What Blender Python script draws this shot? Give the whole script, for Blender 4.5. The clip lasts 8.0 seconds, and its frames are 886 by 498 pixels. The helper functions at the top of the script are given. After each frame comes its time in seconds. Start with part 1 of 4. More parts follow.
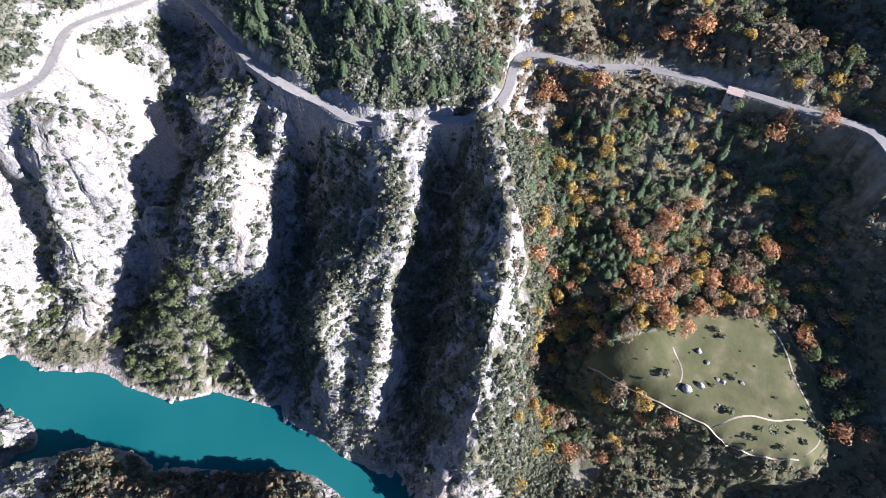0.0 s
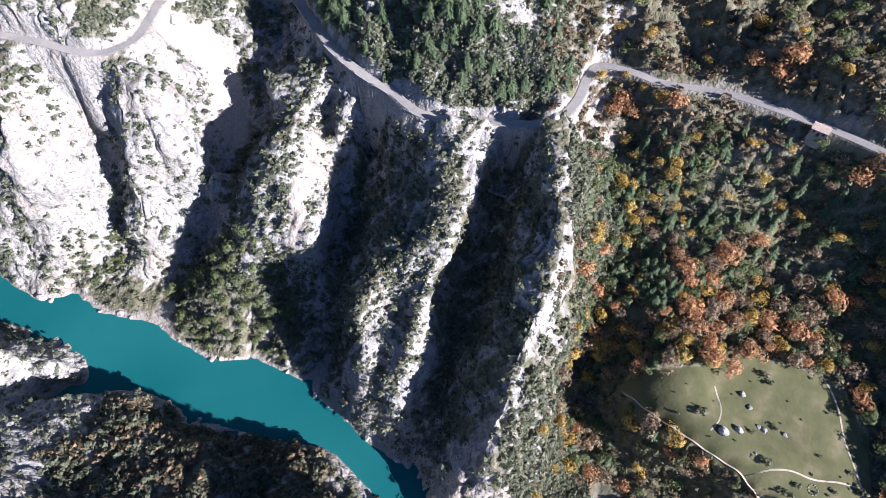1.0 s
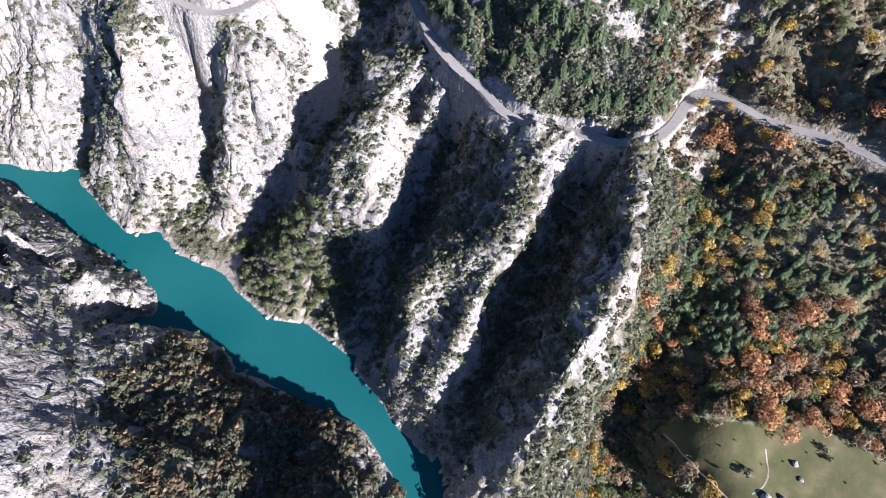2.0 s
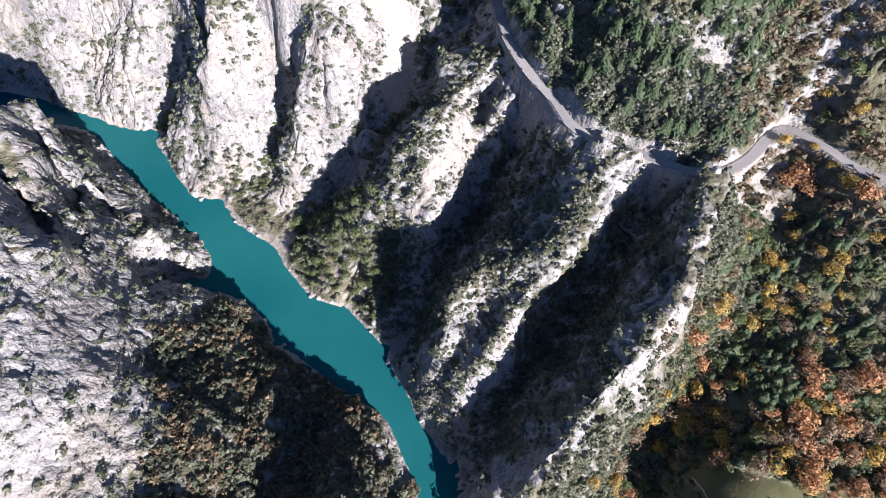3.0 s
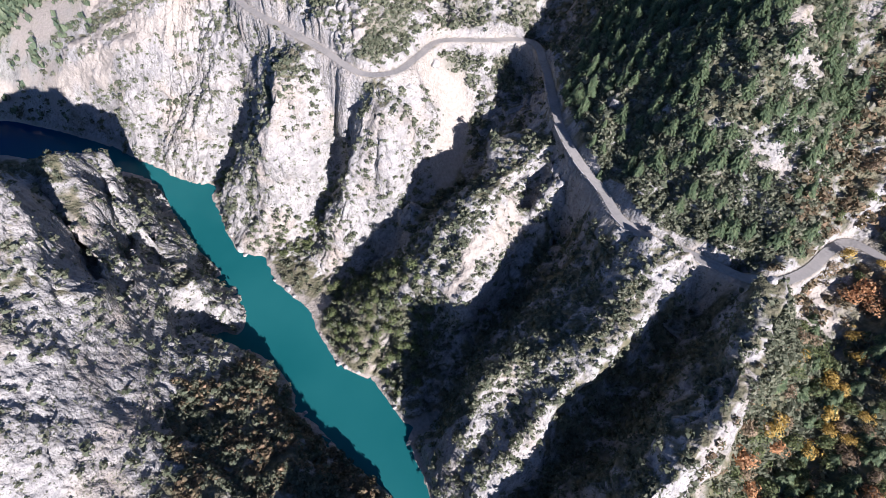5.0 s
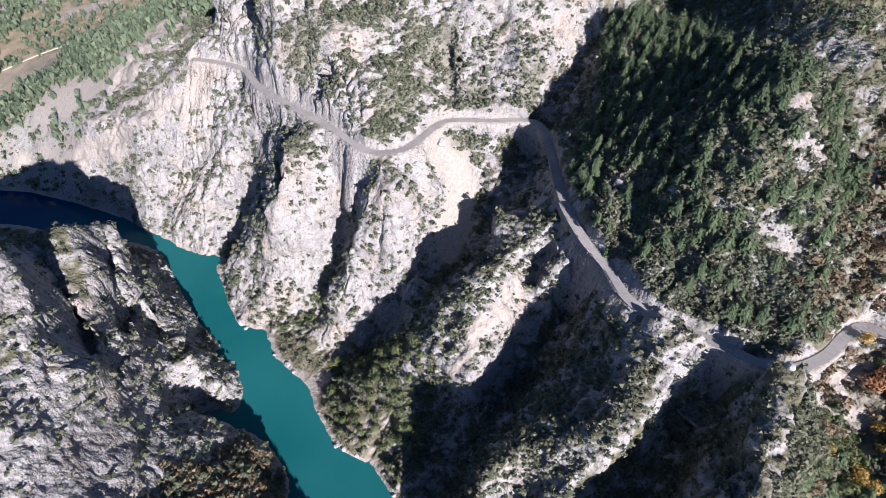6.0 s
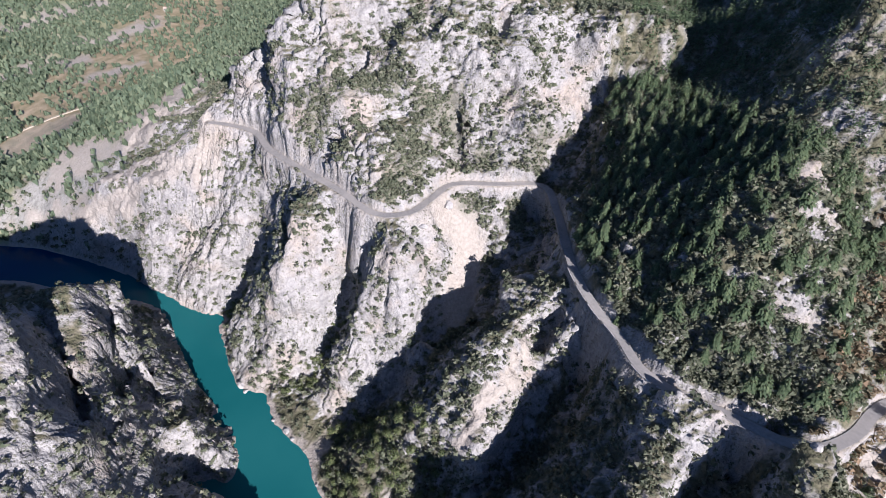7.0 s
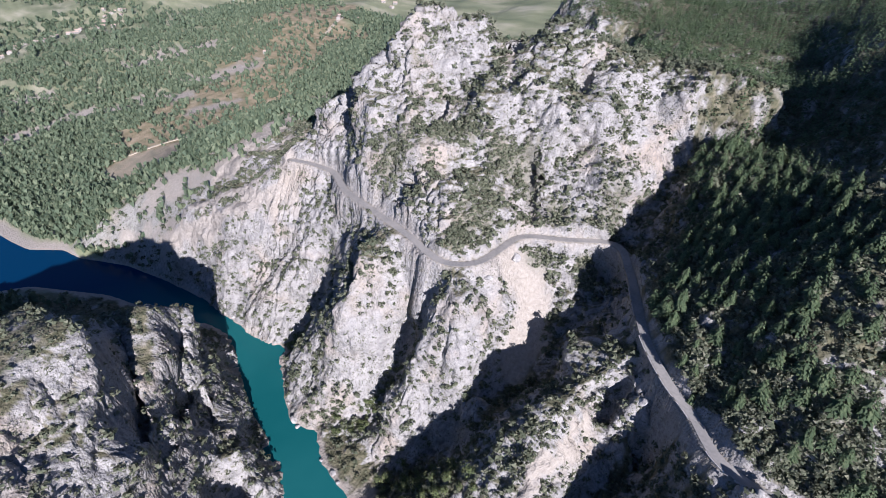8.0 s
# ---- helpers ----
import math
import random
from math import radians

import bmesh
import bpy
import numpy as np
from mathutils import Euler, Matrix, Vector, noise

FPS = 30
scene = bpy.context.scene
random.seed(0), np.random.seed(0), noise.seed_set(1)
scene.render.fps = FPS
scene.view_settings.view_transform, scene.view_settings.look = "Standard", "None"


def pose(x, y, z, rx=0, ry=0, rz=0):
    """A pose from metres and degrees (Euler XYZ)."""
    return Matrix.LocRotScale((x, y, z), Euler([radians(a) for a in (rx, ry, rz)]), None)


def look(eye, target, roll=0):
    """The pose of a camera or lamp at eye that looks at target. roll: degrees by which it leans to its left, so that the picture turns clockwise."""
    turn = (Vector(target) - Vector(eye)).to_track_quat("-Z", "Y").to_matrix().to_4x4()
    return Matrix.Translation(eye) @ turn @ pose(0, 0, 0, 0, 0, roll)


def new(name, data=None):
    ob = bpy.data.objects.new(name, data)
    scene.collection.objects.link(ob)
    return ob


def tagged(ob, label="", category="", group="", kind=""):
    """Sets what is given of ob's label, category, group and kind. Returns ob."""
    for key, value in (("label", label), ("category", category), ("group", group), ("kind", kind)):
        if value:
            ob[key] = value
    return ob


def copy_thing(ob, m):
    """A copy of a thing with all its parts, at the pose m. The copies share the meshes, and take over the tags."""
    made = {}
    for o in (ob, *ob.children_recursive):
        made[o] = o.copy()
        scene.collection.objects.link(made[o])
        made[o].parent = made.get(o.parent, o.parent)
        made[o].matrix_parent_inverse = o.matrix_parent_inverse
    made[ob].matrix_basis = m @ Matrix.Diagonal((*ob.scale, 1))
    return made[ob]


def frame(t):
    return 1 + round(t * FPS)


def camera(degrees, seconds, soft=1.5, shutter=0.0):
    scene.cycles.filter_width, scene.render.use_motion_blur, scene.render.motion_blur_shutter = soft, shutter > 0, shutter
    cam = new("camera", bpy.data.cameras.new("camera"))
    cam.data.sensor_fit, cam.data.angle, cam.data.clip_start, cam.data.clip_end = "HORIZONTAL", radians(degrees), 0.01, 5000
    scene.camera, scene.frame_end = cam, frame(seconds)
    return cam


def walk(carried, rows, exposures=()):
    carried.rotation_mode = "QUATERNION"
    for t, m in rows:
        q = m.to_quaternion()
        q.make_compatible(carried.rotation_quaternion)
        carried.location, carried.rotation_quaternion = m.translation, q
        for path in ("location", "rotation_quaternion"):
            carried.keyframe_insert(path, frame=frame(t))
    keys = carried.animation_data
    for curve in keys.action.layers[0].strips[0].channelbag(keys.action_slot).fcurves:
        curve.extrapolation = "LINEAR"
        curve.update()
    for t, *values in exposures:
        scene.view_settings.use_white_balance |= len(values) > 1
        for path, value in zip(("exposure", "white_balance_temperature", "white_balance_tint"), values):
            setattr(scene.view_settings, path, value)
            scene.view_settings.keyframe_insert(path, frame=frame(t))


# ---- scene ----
cam = camera(78.94, 8.0, soft=0.8)
# seconds, eye x, y, z in metres, pitch and yaw in degrees; the gimbal keeps the horizon level
FLIGHT = [
    (0, -0.00, 0.00, 275.25, -55.80, -0.00),
    (0.5, 0.55, 0.73, 275.41, -56.01, 4.41),
    (1, 1.04, 1.32, 275.68, -56.19, 9.44),
    (1.5, 1.47, 2.14, 275.81, -56.44, 15.35),
    (2, 1.40, 3.21, 276.26, -56.74, 21.70),
    (2.2, 1.26, 3.59, 276.39, -56.77, 23.84),
    (3.3, 0.86, 5.83, 276.16, -56.94, 32.83),
    (3.5, 0.54, 6.35, 276.22, -57.01, 33.43),
    (4, -0.35, 7.73, 276.27, -57.06, 34.97),
    (4.5, -1.76, 9.81, 276.33, -55.04, 37.07),
    (5, -3.07, 11.79, 276.31, -49.79, 37.98),
    (5.2, -3.50, 12.78, 276.18, -48.15, 38.24),
    (6.3, -6.96, 17.93, 276.24, -40.59, 39.11),
    (6.5, -7.66, 18.91, 276.31, -39.40, 39.34),
    (7, -9.60, 21.45, 276.57, -36.58, 39.78),
    (7.5, -12.07, 23.84, 276.89, -34.26, 41.97),
    (8, -14.82, 25.98, 277.53, -32.13, 48.03),
]
walk(cam, [(t, pose(x, y, z, 90 + pitch, 0, yaw)) for t, x, y, z, pitch, yaw in FLIGHT],
     exposures=[(0.0, 1.8, 5580, 19), (2.0, 1.68, 5720, 20), (4.0, 1.56, 5800, 20), (5.0, 1.47, 5800, 20), (7.0, 1.22, 5740, 20), (8.0, 1.13, 5620, 20)])

# ---- world and sun ----
SUN_FROM = Vector((0.92, -0.39, 0.0)).normalized()
SUN_HEIGHT = radians(22)
world = bpy.data.worlds.new("world")
scene.world = world
world.use_nodes = True
sky = world.node_tree.nodes.new("ShaderNodeTexSky")
sky.sky_type, sky.sun_disc = "NISHITA", False
sky.sun_elevation = SUN_HEIGHT
sky.sun_rotation = math.atan2(SUN_FROM.x, SUN_FROM.y)
sky.altitude = 600
sky.air_density, sky.dust_density, sky.ozone_density = 0.75, 0.3, 4.5
backing = world.node_tree.nodes["Background"]
backing.inputs["Strength"].default_value = 0.05
world.node_tree.links.new(sky.outputs["Color"], backing.inputs["Color"])
sun = new("sun", bpy.data.lights.new("sun", "SUN"))
sun.data.energy, sun.data.angle, sun.data.color = 5.0, radians(0.53), (1.0, 0.91, 0.80)
SUN_WAY = SUN_FROM * math.cos(SUN_HEIGHT) + Vector((0, 0, math.sin(SUN_HEIGHT)))
sun.matrix_world = look(SUN_WAY * 900, (0, 0, 0))


# ---- numeric noise ----
_table = np.random.RandomState(7).permutation(4096)
_angle = np.random.RandomState(8).rand(4096) * 2 * np.pi
_gx, _gy = np.cos(_angle), np.sin(_angle)


def grad_noise(x, y, seed=0):
    """Smooth noise of about -1 to 1 with features one unit wide."""
    xi, yi = np.floor(x).astype(int), np.floor(y).astype(int)
    xf, yf = x - xi, y - yi
    u, v = xf * xf * xf * (xf * (xf * 6 - 15) + 10), yf * yf * yf * (yf * (yf * 6 - 15) + 10)

    def corner(i, j):
        k = _table[(_table[(xi + i + seed * 131) & 4095] + yi + j) & 4095]
        return _gx[k] * (xf - i) + _gy[k] * (yf - j)

    a = corner(0, 0) * (1 - u) + corner(1, 0) * u
    b = corner(0, 1) * (1 - u) + corner(1, 1) * u
    return (a * (1 - v) + b * v) * 1.5


def fbm(x, y, octaves=4, seed=0, gain=0.5):
    total, amp = 0.0, 1.0
    for k in range(octaves):
        total = total + amp * grad_noise(x * 2**k, y * 2**k, seed + k * 17)
        amp *= gain
    return total


_way = np.random.RandomState(9).normal(0, 1, (4096, 3))
_way /= np.linalg.norm(_way, axis=1, keepdims=True)


def noise3(x, y, z, seed=0):
    """Smooth noise in space, about -1 to 1."""
    cells = [np.floor(v).astype(int) for v in (x, y, z)]
    f = [v - c for v, c in zip((x, y, z), cells)]
    w = [v * v * v * (v * (v * 6 - 15) + 10) for v in f]
    total = 0.0
    for i in (0, 1):
        a = _table[(cells[0] + i + seed * 131) & 4095]
        for j in (0, 1):
            b = _table[(a + cells[1] + j) & 4095]
            for k in (0, 1):
                h = _table[(b + cells[2] + k) & 4095]
                share = (w[0] if i else 1 - w[0]) * (w[1] if j else 1 - w[1]) * (w[2] if k else 1 - w[2])
                total = total + share * (_way[h, 0] * (f[0] - i) + _way[h, 1] * (f[1] - j) + _way[h, 2] * (f[2] - k))
    return total * 1.6


def fbm3(x, y, z, octaves=3, seed=0, gain=0.5):
    total, amp = 0.0, 1.0
    for k in range(octaves):
        total = total + amp * noise3(x * 2**k, y * 2**k, z * 2**k, seed + k * 19)
        amp *= gain
    return total


def smooth(a, b, x):
    t = np.clip((x - a) / (b - a), 0, 1)
    return t * t * (3 - 2 * t)


def spaced(points, step):
    """A polyline resampled at even steps."""
    p = np.array(points, float)
    if len(p) == 1:
        return p
    far = np.r_[0, np.cumsum(np.linalg.norm(np.diff(p, axis=0), axis=1))]
    at = np.linspace(0, far[-1], max(2, int(far[-1] / step) + 1))
    return np.stack([np.interp(at, far, p[:, k]) for k in range(p.shape[1])], 1)


def curved(points, step):
    """A smooth curve through the points (Catmull-Rom), resampled at even steps."""
    p = np.array(points, float)
    q = np.r_[[2 * p[0] - p[1]], p, [2 * p[-1] - p[-2]]]
    out = []
    for k in range(1, len(q) - 2):
        for t in np.linspace(0, 1, 12, endpoint=False):
            out.append(0.5 * (2 * q[k] + (q[k + 1] - q[k - 1]) * t + (2 * q[k - 1] - 5 * q[k] + 4 * q[k + 1] - q[k + 2]) * t * t
                              + (3 * q[k] - q[k - 1] - 3 * q[k + 1] + q[k + 2]) * t**3))
    return spaced(np.array(out + [p[-1]]), step)


def distance_to(x, y, line):
    """Distance from points to the samples of a line, and the nearest sample."""
    best, which = np.full(x.shape, 1e9), np.zeros(x.shape, int)
    for k, s in enumerate(line):
        d = (x - s[0]) ** 2 + (y - s[1]) ** 2
        near = d < best
        best[near], which[near] = d[near], k
    return np.sqrt(best), which


def inside(x, y, poly):
    """True for points in a polygon."""
    hit = np.zeros(np.shape(x), bool)
    n = len(poly)
    for k in range(n):
        (x0, y0), (x1, y1) = poly[k], poly[(k + 1) % n]
        cross = (y0 > y) != (y1 > y)
        hit ^= cross & (x < (x1 - x0) * (y - y0) / ((y1 - y0) or 1e-9) + x0)
    return hit


# ---- the lie of the land: crests, gullies, banks and shelves as lines of x, y, z ----
ROAD_EAST = [(184, 173, 112), (157, 189, 111), (136, 202, 110), (100, 218, 109), (71, 222, 108), (56, 228, 108), (41, 232, 107), (35, 223, 106), (31, 208, 105), (24, 196, 104), (17, 193, 103), (10, 192, 102)]
ROAD_MID = [(11, 191, 102), (-8, 191, 101), (-28, 189, 101), (-43, 191, 102), (-58, 202, 103), (-74, 210, 105), (-89, 219, 107)]
ROAD_RAVINE = [(-93, 224, 108), (-109, 243, 109), (-127, 264, 111), (-146, 279, 113), (-167, 259, 115), (-184, 240, 117), (-183, 218, 117), (-183, 200, 117), (-196, 187, 118), (-227, 189, 120), (-268, 190, 122), (-296, 192, 123), (-322, 200, 124), (-343, 195, 125), (-357, 187, 126)]
LINES = [
    [(-377, 124, 0), (-353, 128, 0), (-328, 134, 0), (-293, 124, 0), (-269, 114, 0), (-253, 109, 0), (-238, 117, 0), (-216, 107, 0), (-202, 107, 0), (-187, 107, 0), (-163, 98, 0), (-142, 91, 0), (-119, 96, 0), (-92, 90, 0), (-78, 80, 0), (-57, 69, 0), (-39, 59, 0), (-26, 53, 0)],  # north bank
    [(-372, 118, 0), (-340, 111, 0), (-310, 102, 0), (-283, 94, 0), (-257, 93, 0), (-234, 92, 0), (-219, 87, 0), (-206, 78, 0), (-198, 66, 0), (-176, 68, 0), (-158, 67, 0), (-135, 62, 0), (-111, 58, 0), (-93, 56, 0), (-64, 57, 0), (-40, 41, 0), (-31, 34, 0)],  # south bank
    [(-105, 218, 99), (-112, 212, 87), (-105, 188, 91), (-102, 167, 87), (-111, 153, 69), (-127, 145, 53), (-146, 142, 32), (-148, 126, 21), (-147, 112, 9)],  # ridge a
    [(-90, 196, 74), (-89, 173, 65), (-89, 143, 59), (-96, 132, 36), (-90, 115, 17), (-92, 102, 9)],  # ridge a east
    [(-81, 211, 94), (-83, 197, 89), (-90, 199, 73)],  # rock fin
    [(-125, 250, 89), (-138, 236, 67), (-147, 203, 50), (-157, 175, 39), (-169, 154, 15), (-177, 128, 2), (-185, 110, 1)],  # gully 1
    [(-61, 206, 82), (-75, 199, 55), (-79, 172, 44), (-81, 148, 34), (-84, 124, 21), (-80, 102, 1), (-78, 83, 1)],  # gully 2
    [(-55, 199, 98), (-42, 192, 94), (-32, 187, 92)],  # cliff 2
    [(-22, 180, 102), (-24, 169, 100), (-33, 148, 81), (-43, 136, 73), (-49, 119, 71), (-55, 104, 68), (-55, 97, 56), (-51, 88, 46), (-55, 76, 19), (-47, 66, 7)],  # ridge b
    [(-15, 165, 93), (-24, 137, 82), (-33, 118, 68), (-41, 104, 56), (-43, 89, 35)],  # ridge b dip
    [(-2, 182, 95), (-11, 154, 83), (-19, 127, 79), (-24, 105, 66), (-28, 88, 54), (-34, 76, 36), (-36, 64, 9)],  # ridge b2
    [(9, 194, 88), (2, 185, 74), (-5, 162, 59), (-14, 127, 45), (-22, 93, 28), (-25, 74, 12), (-26, 59, 2)],  # gully 3
    [(21, 184, 110), (23, 170, 108), (22, 159, 105), (28, 138, 95), (28, 116, 90), (19, 94, 80), (16, 81, 70), (13, 72, 65), (9, 60, 55)],  # ridge c
    [(12, 72, 59), (7, 62, 41), (1, 53, 26), (-6, 42, 9)],  # ridge c low
    [(6, 171, 77), (6, 145, 56), (-4, 111, 38), (-9, 86, 26)],  # face c
    [(33, 201, 100), (41, 199, 90), (55, 196, 73)],  # east scree
    [(61, 211, 95), (61, 184, 75), (57, 155, 58), (51, 130, 45), (45, 102, 30), (38, 72, 21), (30, 40, 10)],  # stream
    [(81, 203, 95), (93, 175, 77), (86, 144, 59), (73, 112, 45)],  # east slope
    [(139, 191, 95), (136, 168, 73), (128, 145, 57), (122, 122, 49)],  # east slope2
    [(64, 97, 40), (75, 86, 42), (90, 75, 42), (112, 64, 41), (131, 56, 37), (155, 51, 37)],  # meadow rim
    [(105, 95, 47), (130, 84, 44), (145, 70, 43)],  # meadow
    [(118, 115, 51), (143, 111, 49), (161, 103, 45), (164, 64, 39)],  # meadow top
    [(56, 101, 23), (65, 84, 13), (90, 66, 12), (121, 52, 10), (159, 40, 6)],  # scarp foot
    [(60, 246, 122), (102, 246, 122), (141, 232, 119), (179, 229, 121)],  # above road e
    [(177, 178, 90), (174, 156, 66)],  # below road r
    [(12, 221, 125), (14, 239, 131), (8, 268, 140), (-8, 254, 161), (-19, 265, 175), (-38, 315, 176), (-59, 360, 182)],  # mount d
    [(-47, 246, 155), (-85, 309, 153), (-140, 353, 167)],  # mount d face
    [(-20, 235, 161), (-35, 219, 135), (-44, 211, 117), (-3, 200, 111)],  # mount d mid
    [(18, 193, 112), (-6, 190, 110), (-25, 186, 112), (-38, 191, 110), (-52, 199, 113), (-67, 206, 114)],  # road cut
    [(-150, 288, 103), (-147, 273, 80)],  # ravine
    [(-173, 227, 97), (-166, 230, 80), (-160, 214, 69)],  # scree n
    [(-172, 186, 110), (-167, 173, 97), (-175, 168, 61), (-179, 152, 32), (-196, 129, 10)],  # fin n1
    [(-165, 202, 67), (-154, 175, 62), (-168, 162, 35)],  # fin n1 e
    [(-211, 190, 107), (-211, 186, 81), (-216, 176, 51), (-224, 152, 27), (-228, 122, 3)],  # cleft n1
    [(-195, 185, 114), (-183, 171, 105), (-198, 177, 72), (-189, 157, 71)],  # edge n1
    [(-223, 183, 102), (-221, 166, 85), (-229, 151, 55), (-241, 131, 26), (-253, 115, 7)],  # fin n2
    [(-285, 177, 85), (-293, 175, 56), (-309, 165, 27), (-327, 140, 1)],  # cleft n2
    [(-238, 164, 110), (-235, 157, 95), (-231, 147, 84), (-259, 144, 51), (-286, 130, 24)],  # edge n2
    [(-314, 170, 72), (-325, 154, 47), (-354, 133, 19)],  # slab n
    [(-335, 168, 62), (-378, 144, 39), (-389, 127, 22)],  # slab w
    [(-356, 178, 110), (-380, 152, 80), (-457, 117, 39), (-523, 96, 14)],  # slab w2
    [(-382, 205, 122), (-407, 171, 96), (-461, 141, 64), (-519, 100, 26), (-547, 75, 8)],  # spur w
    [(-160, 298, 149), (-164, 277, 127), (-197, 263, 146), (-203, 244, 136), (-202, 214, 131)],  # wall n
    [(-242, 219, 166), (-237, 205, 146), (-229, 192, 132)],  # slab peak
    [(-259, 206, 150), (-270, 195, 136)],  # gap n
    [(-356, 222, 154), (-332, 208, 143), (-319, 201, 133)],  # buttress w
    [(-282, 211, 178), (-290, 233, 192), (-283, 251, 212), (-268, 259, 187)],  # peak 1
    [(-300, 262, 229), (-280, 272, 228), (-271, 289, 214)],  # peak 1 top
    [(-248, 263, 180), (-248, 239, 168)],  # saddle
    [(-247, 322, 210), (-236, 329, 221), (-217, 336, 206), (-196, 350, 197)],  # peak 2
    [(-193, 283, 176), (-177, 295, 170), (-197, 273, 164)],  # terrace
    [(-162, 339, 178), (-139, 361, 182), (-119, 380, 186)],  # wall ne
    [(-154, 409, 184), (-177, 460, 187), (-143, 497, 187), (-229, 431, 191), (-280, 569, 196), (-223, 622, 197)],  # forest ne
    [(-151, 299, 116), (-146, 342, 138), (-125, 360, 158), (-108, 390, 171)],  # ravine up
    [(-446, 198, 112), (-497, 162, 80), (-541, 118, 50), (-578, 71, 22)],  # flank
    [(-469, 250, 125), (-558, 216, 88), (-603, 156, 60), (-645, 87, 28)],  # flank far
    [(-288, 447, 203), (-313, 521, 202), (-335, 507, 206), (-319, 595, 200), (-344, 475, 208)],  # forest w
    [(-115, 443, 179), (-158, 561, 189)],  # ne foot
    [(-93, 426, 196), (-127, 564, 209)],  # ne cliff
    [(-89, 45, 9), (-67, 35, 23), (-50, 21, 45), (-39, 14, 61)],  # south fin
    [(-90, 38, 6), (-81, 21, 16), (-68, 6, 32)],  # south gully
    [(-300, 12, 113), (-300, 26, 107), (-250, 32, 120)],  # south crest
    [(-247, 31, 114), (-226, 26, 100), (-207, 21, 95)],  # south block
    [(-220, 2, 110), (-212, 1, 105)],  # south hollow
    [(-296, 62, 93), (-269, 56, 78), (-235, 46, 62), (-215, 38, 58)],  # south fin
    [(-289, 69, 61), (-267, 60, 48), (-243, 58, 34)],  # south cleft
    [(-309, 82, 77), (-309, 83, 55), (-289, 80, 41), (-276, 87, 13)],  # south slab
    [(-297, 46, 84), (-254, 40, 81), (-217, 31, 76), (-201, 26, 66)],  # south rift
    [(-231, 68, 31), (-214, 69, 23), (-210, 77, 5)],  # knob low
    [(-187, 25, 57), (-204, 41, 37), (-221, 61, 1), (-200, 66, 1)],  # knob cleft
    [(-188, 33, 40), (-181, 45, 32), (-175, 50, 18)],  # knob high
    [(-183, 31, 41), (-157, 12, 53), (-135, -10, 67)],  # south edge
    [(-177, 4, 84), (-156, -19, 90), (-131, -61, 80)],  # south top
    [(-192, 56, 16), (-170, 58, 17)],  # south foot
    [(-238, 61, 27)],  # south bench
    [(-109, 34, 33), (-84, 36, 13), (-120, 45, 18), (-106, 5, 46), (-87, -28, 62)],  # south slope
]

